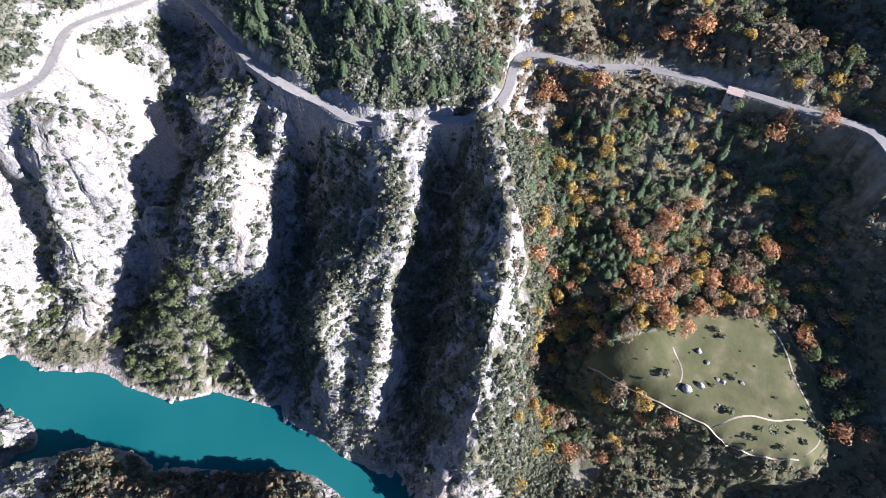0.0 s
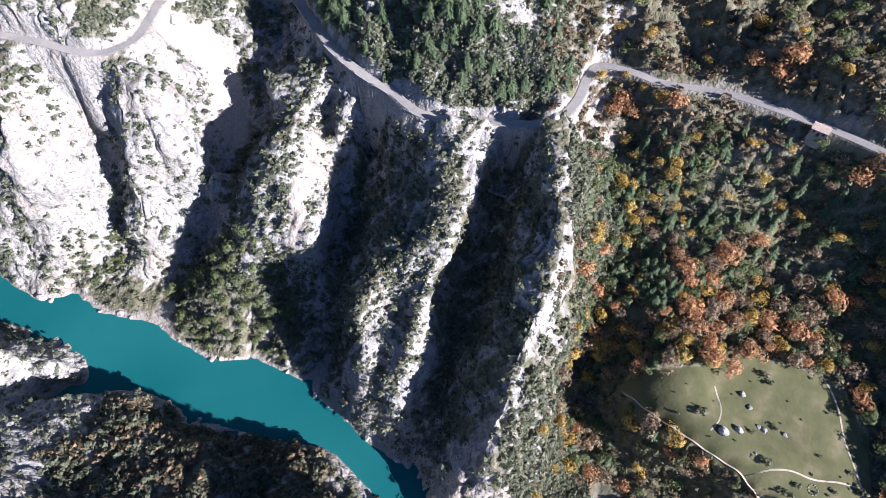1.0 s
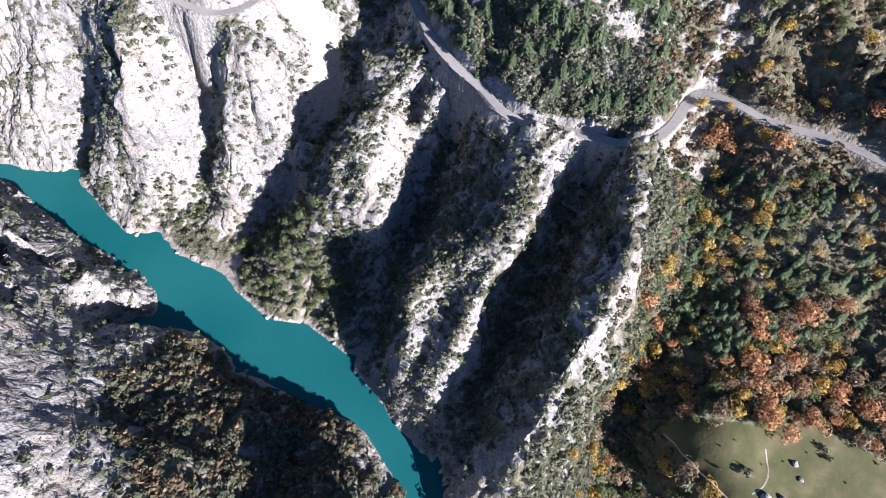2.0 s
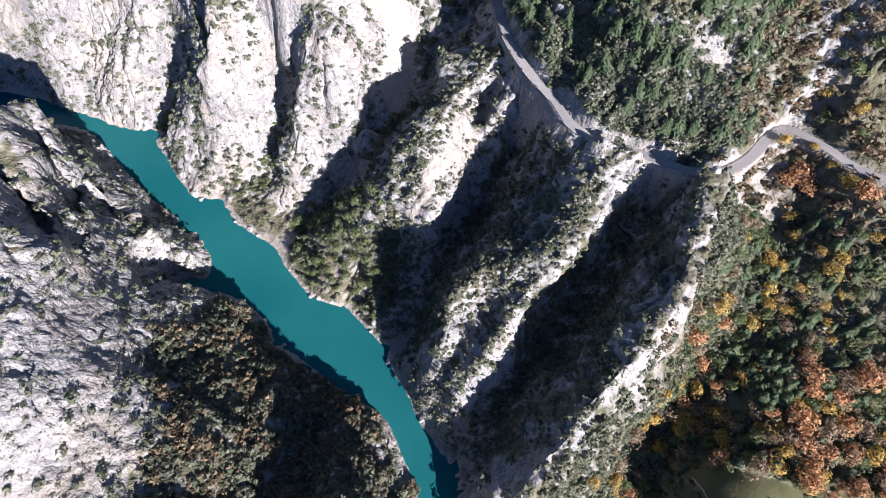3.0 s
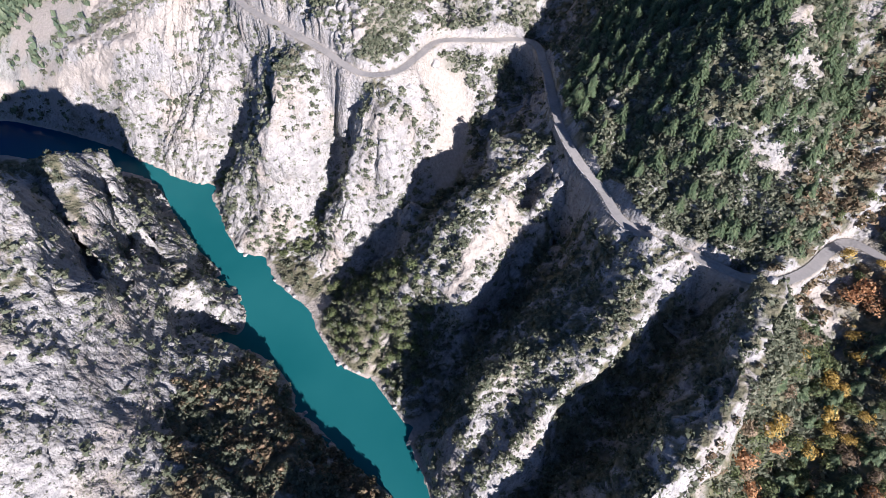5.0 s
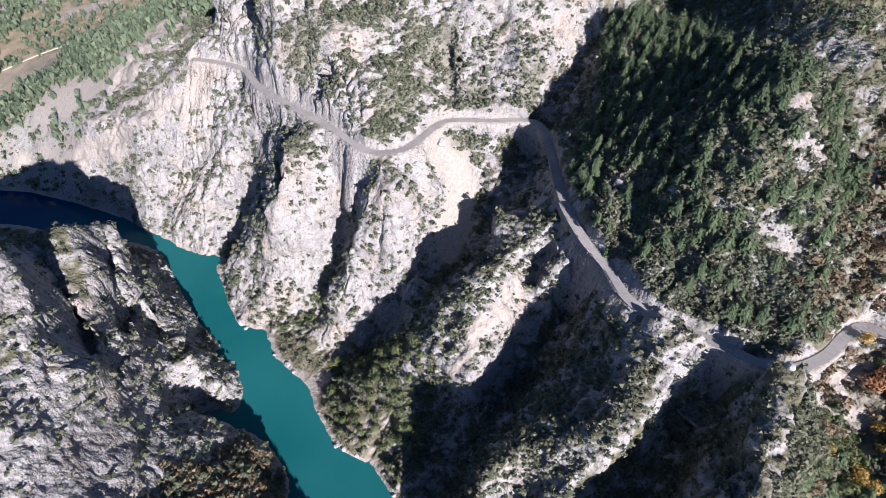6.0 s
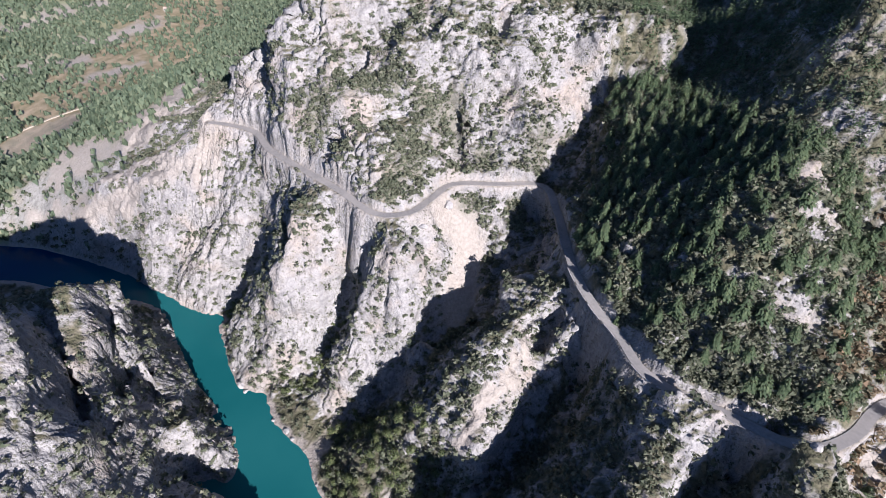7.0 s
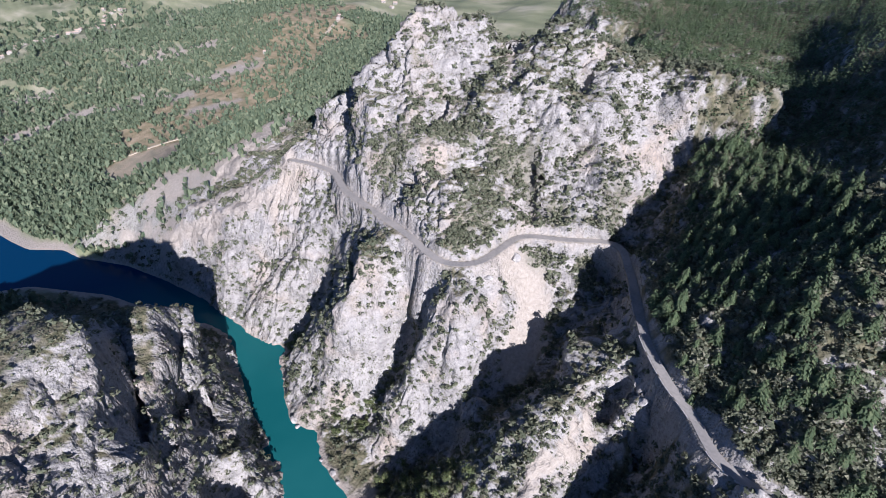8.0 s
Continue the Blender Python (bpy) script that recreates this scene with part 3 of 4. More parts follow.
# ---- ground ----
soil = (0.75 * smooth(1.1, 0.45, SLOPE) + 0.45 * fbm(X / 18, Y / 18, 4, 21)) * (1 - plain)
soil = smooth(0.30, 0.62, soil)
# ground given dark soil; some of these slopes have shade painted in with it
WOODED_AND_SHADED = [
    # pine slope: the soil also paints the face's shade
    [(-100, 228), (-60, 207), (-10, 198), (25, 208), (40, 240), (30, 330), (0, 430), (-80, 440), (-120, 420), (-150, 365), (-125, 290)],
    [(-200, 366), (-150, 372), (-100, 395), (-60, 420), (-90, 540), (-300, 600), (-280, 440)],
    # next two: gully faces, scrub soil that also paints in their shade
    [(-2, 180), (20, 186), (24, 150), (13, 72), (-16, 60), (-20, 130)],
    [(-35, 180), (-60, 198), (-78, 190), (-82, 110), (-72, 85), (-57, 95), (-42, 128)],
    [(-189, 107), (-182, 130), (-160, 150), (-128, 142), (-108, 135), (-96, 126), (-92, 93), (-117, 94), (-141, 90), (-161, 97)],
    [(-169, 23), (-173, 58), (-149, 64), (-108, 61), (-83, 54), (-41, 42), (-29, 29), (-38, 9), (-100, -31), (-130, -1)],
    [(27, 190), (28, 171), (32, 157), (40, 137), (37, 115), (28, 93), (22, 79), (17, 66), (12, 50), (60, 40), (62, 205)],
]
OUTCROPS = [[(-16, 224), (6, 236), (15, 222), (8, 212), (-6, 208)], [(-27, 262), (-14, 269), (0, 250), (-11, 246)], [(-37, 300), (-14, 319), (-5, 306), (-29, 288)], [(-44, 195), (-27, 196), (-22, 209), (-39, 209)], [(-75, 262), (-62, 268), (-60, 256), (-70, 252)]]


def outcrop(x, y):
    """Bare rock among the pines."""
    wx, wy = x + 5 * fbm(x / 10, y / 10, 3, 95), y + 5 * fbm(x / 10, y / 10, 3, 96)
    return sum(inside(wx, wy, poly) for poly in OUTCROPS).clip(0, 1)


SOUTH_FACE = [(-212, 12), (-170, 27), (-147, 9), (-129, -12), (-108, -38), (-130, -70), (-215, -40)]
south_face = inside(X, Y, SOUTH_FACE) * 1.0
soil *= 1 - 0.8 * south_face
for poly in WOODED_AND_SHADED:
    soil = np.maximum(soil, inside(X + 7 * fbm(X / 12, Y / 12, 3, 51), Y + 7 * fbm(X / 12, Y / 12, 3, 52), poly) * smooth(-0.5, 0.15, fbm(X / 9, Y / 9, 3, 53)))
soil *= 1 - 0.9 * outcrop(X, Y)
soil = np.clip(soil + valley + smooth(40, 60, X) * smooth(195, 210, Y), 0, 1) * (1 - meadow)
scree_mask = np.zeros(X.shape)
SCREES = [
    ([(-177, 225), (-166, 234), (-158, 222), (-155, 207)], 8.0), ([(-95, 188), (-93, 170), (-97, 154), (-97, 141)], 3.0), ([(29, 195), (40, 196), (51, 197), (56, 195)], 2.6),
    ([(42, 208), (48, 203)], 3.0),
]
for line, half in SCREES:
    gap = np.full(X.shape, 1e3)
    gap[core] = distance_to(X[core], Y[core], spaced(line, 2.0))[0]
    scree_mask = np.maximum(scree_mask, smooth(half * 1.5, half * 0.6, gap + 3 * fbm(X / 6, Y / 6, 2, 41)))
# clearings, heath and a bare field among the woods of the plain
CLEARINGS = [[(-911, 42), (-924, 96), (-920, 146)], [(-897, 194), (-890, 244), (-866, 269)], [(-910, 302), (-882, 338), (-887, 391)], [(-1039, 255), (-1034, 330), (-1022, 378)], [(-1039, 64), (-1040, 117)],
             [(-678, 372), (-680, 393)], [(-780, 270), (-776, 287)], [(-517, 141), (-485, 170), (-450, 195), (-443, 221)]]
HEATH = [(-690, 190), (-744, 229), (-794, 315), (-876, 426), (-931, 534), (-1025, 575), (-1100, 640)]
FIELD = [(-717, 114), (-717, 161), (-682, 207), (-558, 167), (-588, 123)]
flat = (X < -400) & (X > -1500) & (Y > -200) & (Y < 900)
bare, heath = np.zeros(X.shape), np.zeros(X.shape)
for line in CLEARINGS:
    gap = distance_to(X[flat], Y[flat], spaced(line, 5.0))[0]
    bare[flat] = np.maximum(bare[flat], smooth(24, 9, gap + 22 * fbm(X[flat] / 26, Y[flat] / 26, 4, 87)))
gap = distance_to(X[flat], Y[flat], spaced(HEATH, 8.0))[0]
heath[flat] = smooth(105, 55, gap + 45 * fbm(X[flat] / 70, Y[flat] / 70, 3, 89))
for line, half in (([(-530, 94), (-513, 104), (-448, 140), (-393, 166), (-361, 186)], 5), ([(-512, 138), (-441, 178), (-417, 210)], 6), ([(-474, 112), (-401, 146), (-349, 181)], 5), ([(-560, 120), (-500, 158), (-450, 200)], 4)):
    band = (X > -600) & (X < -330) & (Y > 60) & (Y < 240)
    gap = distance_to(X[band], Y[band], spaced(line, 3.0))[0]
    bare[band] = np.maximum(bare[band], 0.85 * smooth(half * 1.4, half * 0.5, gap + 5 * fbm(X[band] / 14, Y[band] / 14, 3, 88)))
arable = inside(X, Y, FIELD) * 1.0
scree_mask = np.maximum(scree_mask, np.maximum(bare, 0.35 * arable))
# bleached band above the water, and the cut rock and verge along the road
scree_mask = np.maximum(scree_mask, smooth(1.5, 0.7, (Z + 0.7 * fbm(X / 9, Y / 9, 2, 43)) * np.where(X < -570, 0.4, 1.0)) * smooth(-3, -1, Z))
scree_mask = np.maximum(scree_mask, 0.6 * smooth(4.1, 2.8, road_gap + 1.2 * fbm(X / 5, Y / 5, 2, 47)))
ny, nx = X.shape
index = np.arange(ny * nx).reshape(ny, nx)
quads = np.stack([index[:-1, :-1], index[:-1, 1:], index[1:, 1:], index[1:, :-1]], -1).reshape(-1, 4)
me = bpy.data.meshes.new("ground")
me.vertices.add(ny * nx)
me.vertices.foreach_set("co", np.stack([PX, PY, Z], -1).ravel().astype(np.float32))
me.loops.add(quads.size)
me.loops.foreach_set("vertex_index", quads.ravel().astype(np.int32))
me.polygons.add(len(quads))
me.polygons.foreach_set("loop_start", (np.arange(len(quads)) * 4).astype(np.int32))
me.update(calc_edges=True)
me.validate()
GREEN_LINES = [[(-205, 232), (-200, 214), (-196, 200)], [(-262, 204), (-248, 226), (-236, 246)], [(-175, 262), (-172, 246), (-180, 238)], [(-150, 262), (-160, 290)], [(-215, 250), (-200, 262)]]
for line in GREEN_LINES:
    gap = np.full(X.shape, 1e3)
    gap[core] = distance_to(X[core], Y[core], spaced(line, 2.0))[0]
    soil = np.maximum(soil, 0.6 * smooth(10, 4, gap + 7 * fbm(X / 7, Y / 7, 3, 55)) * smooth(4, 6, road_gap))
turf = np.clip(meadow + 0.6 * valley * smooth(-0.3, 0.3, fbm(X / 22, Y / 22, 2, 57)), 0, 1)
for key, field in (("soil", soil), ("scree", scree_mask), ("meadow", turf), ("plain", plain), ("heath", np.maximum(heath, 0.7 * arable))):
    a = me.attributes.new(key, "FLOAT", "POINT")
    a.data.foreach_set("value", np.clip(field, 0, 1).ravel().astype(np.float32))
me.materials.append(LAND)
me.shade_smooth()
ground = tagged(new("ground", me), "pale limestone cliffs, fins and gullies with scrubby soil", "ground", kind="structure")


def sheet(name, x0, y0, x1, y1, z, mat):
    return mesh_object(name, [(x0, y0, z), (x1, y0, z), (x1, y1, z), (x0, y1, z)], [(0, 1, 2, 3)], mat)


tagged(sheet("water", -1500, -700, 120, 200, 0.0, WATER), "calm turquoise river running into a blue lake", "water", kind="structure")


def ribbon(name, line, half, lift, mat, thick=0.12):
    p = np.array(line)
    d = np.gradient(p[:, :2], axis=0)
    d /= np.linalg.norm(d, axis=1, keepdims=True)
    n = np.c_[-d[:, 1], d[:, 0]]
    verts, faces = [], []
    for k in range(len(p)):
        for s, z in ((-half, -thick), (-half, 0), (half, 0), (half, -thick)):
            verts.append((*(p[k, :2] + s * n[k]), p[k, 2] + lift + z))
        if k:
            a, b = 4 * k - 4, 4 * k
            faces += [(a + j, b + j, b + j + 1, a + j + 1) for j in range(3)]
    return mesh_object(name, verts, faces, mat, shade=False)


tagged(ribbon("road", ROAD, 2.2, 0.05, ASPHALT), "narrow worn grey asphalt mountain road on a rock shelf", "road", kind="structure")


# ---- vegetation ----
rng = np.random.RandomState(3)
SOUTH_SCRUB = [(-169, 23), (-173, 58), (-149, 64), (-108, 61), (-83, 54), (-41, 42), (-29, 29), (-38, 9), (-100, -31), (-130, -1)]
GROVE = [(-189, 107), (-182, 130), (-164, 154), (-128, 144), (-108, 140), (-96, 126), (-92, 93), (-117, 94), (-141, 90), (-161, 97)]
PINE_FACE = [(-100, 228), (-60, 207), (-10, 198), (25, 208), (18, 270), (-25, 300), (-80, 335), (-140, 360), (-105, 262)]
NE_FOREST = [(-200, 368), (-150, 374), (-100, 397), (-60, 420), (-90, 540), (-120, 640), (-320, 660), (-370, 540), (-350, 460), (-280, 430)]


def clump(count, size, seed, squash=0.8, leaf=0.5, lobes=5):
    """A crown of loose leaf clusters: triangles on the skin of a few merged lobes, uneven and open."""
    r = np.random.RandomState(seed)
    centres = r.normal(0, 0.38, (lobes, 3)) * (1, 1, 0.7)
    radii = r.uniform(0.45, 0.75, lobes)
    which = r.randint(0, lobes, count)
    way = r.normal(0, 1, (count, 3))
    way[:, 2] = np.abs(way[:, 2]) * 0.9 - 0.25
    way /= np.linalg.norm(way, axis=1, keepdims=True)
    mid = centres[which] + way * radii[which, None] * r.uniform(0.8, 1.05, (count, 1))
    side = np.cross(way, r.normal(0, 1, (count, 3)))
    side /= np.linalg.norm(side, axis=1, keepdims=True)
    other = np.cross(way, side) + way * r.uniform(-0.35, 0.35, (count, 1))
    s = leaf * r.uniform(0.6, 1.3, (count, 1))
    tri = np.stack([mid + side * s, mid - side * s * 0.6 + other * s * 0.9, mid - side * s * 0.5 - other * s * 0.8], 1)
    tri *= size
    tri[:, :, 2] = tri[:, :, 2] * squash
    tri[:, :, 2] -= tri[:, :, 2].min()
    return tri


def fir_tris(height, seed, wide=0.24, count=400):
    """A conifer's crown: drooping sprays in rough whorls, narrow towards the tip."""
    r = np.random.RandomState(seed)
    h = 1 - np.sqrt(r.uniform(0.0, 0.92, count))
    h = np.clip(np.round(h * 11) / 11 + r.normal(0, 0.018, count), 0.0, 1) * 0.88 + 0.12
    a = r.uniform(0, 2 * np.pi, count)
    lop = 1 + 0.25 * np.sin(a * 2 + r.uniform(0, 6)) + 0.2 * np.sin(a * 3 + 9 * h)
    reach = wide * height * (1.08 - h) ** 0.8 * lop * r.uniform(0.35, 1.0, count)
    out = np.stack([np.cos(a), np.sin(a), 0 * a], 1)
    mid = out * reach[:, None] + np.stack([0 * a, 0 * a, h * height - 0.35 * reach], 1)
    side = np.stack([-np.sin(a), np.cos(a), 0 * a], 1)
    s = (0.055 * height * r.uniform(0.7, 1.3, count) * (1.15 - 0.6 * h))[:, None]
    tip = out * s * 1.5 + np.array([0, 0, -0.6]) * s
    return np.stack([mid + tip, mid + side * s - tip * 0.4, mid - side * s - tip * 0.4 + np.array([0, 0, 0.5]) * s], 1)


def tri_mesh(name, tris, mat):
    n = len(tris)
    me = bpy.data.meshes.new(name)
    me.vertices.add(3 * n)
    me.vertices.foreach_set("co", tris.reshape(-1).astype(np.float32))
    me.loops.add(3 * n)
    me.loops.foreach_set("vertex_index", np.arange(3 * n, dtype=np.int32))
    me.polygons.add(n)
    me.polygons.foreach_set("loop_start", (np.arange(n) * 3).astype(np.int32))
    me.update(calc_edges=True)
    me.materials.append(mat)
    return me


def planted(name, templates, xy, sizes, mat, label, sink=0.15, category="shrubs"):
    """Many small plants as one piece of stuff."""
    fx, fy, z = footing(xy[:, 0], xy[:, 1])
    xy = np.stack([fx, fy], 1)
    out = []
    pick = rng.randint(0, len(templates), len(xy))
    turn = rng.uniform(0, 2 * np.pi, len(xy))
    for k, tpl in enumerate(templates):
        sel = np.where(pick == k)[0]
        if not len(sel):
            continue
        c, s = np.cos(turn[sel])[:, None, None], np.sin(turn[sel])[:, None, None]
        t = tpl[None]
        sz = sizes[sel][:, None, None]
        x = (t[..., 0] * c - t[..., 1] * s) * sz + xy[sel, 0][:, None, None]
        y = (t[..., 0] * s + t[..., 1] * c) * sz + xy[sel, 1][:, None, None]
        zz = (t[..., 2] - sink) * sz + z[sel][:, None, None]
        out.append(np.stack([x, y, zz], -1).reshape(-1, 3, 3))
    return tagged(new(name, tri_mesh(name, np.concatenate(out), mat)), label, category, kind="stuff")


def scatter(count, x0, x1, y0, y1, density):
    """Random places, kept with the chance that density gives."""
    x, y = rng.uniform(x0, x1, count), rng.uniform(y0, y1, count)
    keep = rng.rand(count) < density(x, y)
    return np.stack([x[keep], y[keep]], 1)


def open_ground(x, y):
    ok = (height_at(x, y) > 1.2) & (grid_value(road_gap, x, y) > 4.2) & (grid_value(scree_mask, x, y) < 0.5)
    return ok.astype(float)


GREENS = leaf_material("evergreen_scrub", (0.075, 0.092, 0.058), (0.165, 0.18, 0.12), (0.25, 0.25, 0.18))
BROWNS = leaf_material("rusty_scrub", (0.10, 0.088, 0.055), (0.21, 0.17, 0.105), (0.32, 0.22, 0.14))
PINE = leaf_material("pine_needles", (0.055, 0.088, 0.048), (0.125, 0.172, 0.09), (0.19, 0.232, 0.12))
OAK = leaf_material("oak_leaves", (0.07, 0.098, 0.045), (0.16, 0.192, 0.082), (0.25, 0.26, 0.122))
RUST = leaf_material("rust_leaves", (0.30, 0.155, 0.075), (0.48, 0.265, 0.13), (0.62, 0.39, 0.22))
GOLD = leaf_material("gold_leaves", (0.28, 0.19, 0.05), (0.48, 0.34, 0.09), (0.62, 0.48, 0.18))
TAN = leaf_material("tan_leaves", (0.17, 0.13, 0.085), (0.31, 0.24, 0.16), (0.42, 0.32, 0.22))
BARK = material("bark", 0.95)[0]
BARK.node_tree.nodes["Principled BSDF"].inputs["Base Color"].default_value = (0.10, 0.08, 0.065, 1)

shrub_kinds = [clump(18, 1.0, 50 + k, 0.8, 0.53) for k in range(6)]


def rock_shrubs(x, y):
    """One shrub every few metres of rock face, thinner on sheer walls; a steep face holds more of them for its plan."""
    s = np.minimum(grid_value(SLOPE, x, y), 4.0)
    patchy = smooth(-0.45, 0.5, fbm(x / 26, y / 26, 3, 61))
    return open_ground(x, y) * (0.34 + 0.4 * patchy) * 0.42 * np.sqrt(1 + s * s) * (1 - grid_value(meadow, x, y)) * (1 - 0.45 * grid_value(south_face, x, y))


spots = scatter(42000, -560, 35, -60, 400, rock_shrubs)
planted("shrubs", shrub_kinds, spots, 0.6 + 1.9 * rng.rand(len(spots)) ** 1.6, GREENS, "low grey-green evergreen shrubs clinging to pale rock")
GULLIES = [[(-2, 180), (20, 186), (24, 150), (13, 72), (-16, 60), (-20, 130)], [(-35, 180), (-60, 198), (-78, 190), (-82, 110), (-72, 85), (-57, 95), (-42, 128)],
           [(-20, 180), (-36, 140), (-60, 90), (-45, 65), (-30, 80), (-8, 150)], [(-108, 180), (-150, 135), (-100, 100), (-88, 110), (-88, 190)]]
# scrub set thick here to deepen the shade of the gullies
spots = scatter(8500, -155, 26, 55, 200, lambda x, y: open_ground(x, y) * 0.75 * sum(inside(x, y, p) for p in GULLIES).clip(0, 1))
planted("shrubs", shrub_kinds, spots, rng.uniform(0.6, 1.6, len(spots)), GREENS, "dark scrub in the gullies between rock fins, set thick to deepen their shade")
spots = scatter(15000, -440, -90, 120, 395, lambda x, y: open_ground(x, y) * smooth(-0.1, 0.3, fbm(x / 15, y / 15, 3, 67)) * smooth(4.6, 2.0, grid_value(SLOPE, x, y)))
planted("shrubs", shrub_kinds, spots, 0.7 + 2.2 * rng.rand(len(spots)) ** 1.6, GREENS, "green shrubs on ledges of the grey mountain")
spots = scatter(9000, -145, 30, 198, 350, lambda x, y: open_ground(x, y) * 0.8 * inside(x, y, PINE_FACE) * (1 - 0.7 * outcrop(x, y)))
planted("shrubs", shrub_kinds, spots, rng.uniform(0.8, 2.3, len(spots)), GREENS, "dark green undergrowth between the pines")
spots = scatter(9000, -175, -25, -35, 66, lambda x, y: open_ground(x, y) * inside(x + 7 * fbm(x / 12, y / 12, 3, 51), y + 7 * fbm(x / 12, y / 12, 3, 52), SOUTH_SCRUB))
spots = spots[smooth(-0.55, 0.1, fbm(spots[:, 0] / 9, spots[:, 1] / 9, 3, 54)) > rng.rand(len(spots)) * 0.8]
half = fbm(spots[:, 0] / 14, spots[:, 1] / 14, 2, 56) + rng.normal(0, 0.35, len(spots)) < 0.05
planted("shrubs", shrub_kinds, spots[half], rng.uniform(0.8, 2.0, half.sum()), BROWNS, "dense brown scrub on the slope above the river")
planted("shrubs", shrub_kinds, spots[~half], rng.uniform(0.8, 2.2, (~half).sum()), GREENS, "olive green scrub on the slope above the river")
def along_lines(x, y):
    gap = np.min([distance_to(x, y, spaced(line, 2.0))[0] for line in GREEN_LINES], axis=0)
    return smooth(12, 4, gap + 5 * fbm(x / 8, y / 8, 2, 55))


spots = scatter(9000, -275, -140, 190, 300, lambda x, y: open_ground(x, y) * along_lines(x, y) * 0.9)
planted("shrubs", shrub_kinds, spots, rng.uniform(0.7, 1.9, len(spots)), GREENS, "green shrubs filling gullies of the grey mountain")
spots = scatter(5000, -75, 35, 188, 222, lambda x, y: open_ground(x, y) * (y > np.interp(x, [-75, -58, -43, -8, 11, 35], [212, 204, 193, 193, 194, 226])) * 0.7)
planted("shrubs", shrub_kinds, spots, rng.uniform(0.6, 1.7, len(spots)), GREENS, "dark scrub on the rock bank above the road")
tuft_kinds = [clump(6, 1.0, 90 + k, 0.7, 0.8, 3) for k in range(5)]
spots = scatter(36000, -430, 30, -40, 395, lambda x, y: open_ground(x, y) * (0.3 + 0.7 * smooth(-0.3, 0.4, fbm(x / 11, y / 11, 2, 63))))
planted("tufts", tuft_kinds, spots, rng.uniform(0.3, 0.8, len(spots)), GREENS, "small grey-green tufts in cracks of the rock", 0.1, "tufts")
FLANK = WOODED_AND_SHADED[-1]
spots = scatter(9000, 12, 62, 30, 205, lambda x, y: open_ground(x, y) * 0.75 * inside(x + 4 * fbm(x / 9, y / 9, 2, 58), y, FLANK))
planted("shrubs", shrub_kinds, spots, rng.uniform(0.7, 2.0, len(spots)), GREENS, "thick dark green scrub on the flank of the ridge")
spots = scatter(7000, 30, 215, 20, 205, lambda x, y: open_ground(x, y) * (1 - grid_value(meadow, x, y)) * (0.35 + 0.5 * smooth(-0.2, 0.4, fbm(x / 18, y / 18, 2, 65))))
half = rng.rand(len(spots)) < 0.6
planted("shrubs", shrub_kinds, spots[half], rng.uniform(0.8, 2.1, half.sum()), GREENS, "olive green undergrowth in the side valley")
planted("shrubs", shrub_kinds, spots[~half], rng.uniform(0.8, 2.0, (~half).sum()), BROWNS, "brown leafless undergrowth in the side valley")
spots = scatter(5000, 10, 230, 195, 340, lambda x, y: open_ground(x, y) * 0.6)
planted("shrubs", shrub_kinds, spots, rng.uniform(1.0, 2.6, len(spots)), BROWNS, "brown and dull green scrub above the road")


# ---- single trees ----
def trunk_mesh(name, height, base, lean, seed):
    r = random.Random(seed)
    bm = bmesh.new()
    rings = []
    for k in range(5):
        h = k / 4
        rad = base * (1 - 0.75 * h)
        cx, cy = lean * h * h * height + r.uniform(-0.04, 0.04) * height * h, r.uniform(-0.04, 0.04) * height * h
        rings.append([bm.verts.new((cx + rad * math.cos(a * math.tau / 6), cy + rad * math.sin(a * math.tau / 6), h * height - 0.4)) for a in range(6)])
    for a, b in zip(rings, rings[1:]):
        for j in range(6):
            bm.faces.new((a[j], a[(j + 1) % 6], b[(j + 1) % 6], b[j]))
    bm.faces.new(rings[-1])
    # two limbs
    for k in range(3):
        a = r.uniform(0, math.tau)
        z0 = height * r.uniform(0.45, 0.7)
        foot = Vector((0, 0, z0))
        tip = foot + Vector((math.cos(a), math.sin(a), 0.8)) * height * 0.3
        side = Vector((-math.sin(a), math.cos(a), 0)) * base * 0.3
        v = [bm.verts.new(p) for p in (foot + side, foot - side, foot + Vector((0, 0, base * 0.6)), tip)]
        for f in ((0, 1, 3), (1, 2, 3), (2, 0, 3)):
            bm.faces.new([v[i] for i in f])
    me = bpy.data.meshes.new(name)
    bm.to_mesh(me)
    bm.free()
    me.materials.append(BARK)
    return me


def tree(name, crown, trunk, label, category, group):
    root = tagged(new(name), label, category, group)
    for part_name, data in (("trunk", trunk), ("crown", crown)):
        ob = new(part_name, data)
        ob.parent = root
    return root


def grow(kinds, places, sizes):
    """One tree for each place; the first of a kind is moved there, the others are copies."""
    used = set()
    fx, fy, z = footing(places[:, 0], places[:, 1])
    for x, y, zz, s in zip(fx, fy, z, sizes):
        k = rng.randint(0, len(kinds))
        m = pose(x, y, zz - 0.2, rng.uniform(-3, 3), rng.uniform(-3, 3), rng.uniform(0, 360))
        root = kinds[k]
        if k in used:
            root = copy_thing(root, m)
        used.add(k)
        root.matrix_basis = m @ Matrix.Scale(s, 4)
    for k, root in enumerate(kinds):
        if k not in used:
            for ob in (*root.children, root):
                bpy.data.objects.remove(ob)


def thinned(spots, gap):
    kept = []
    for p in spots:
        if all((p[0] - q[0]) ** 2 + (p[1] - q[1]) ** 2 > gap * gap for q in kept):
            kept.append(p)
    return np.array(kept)


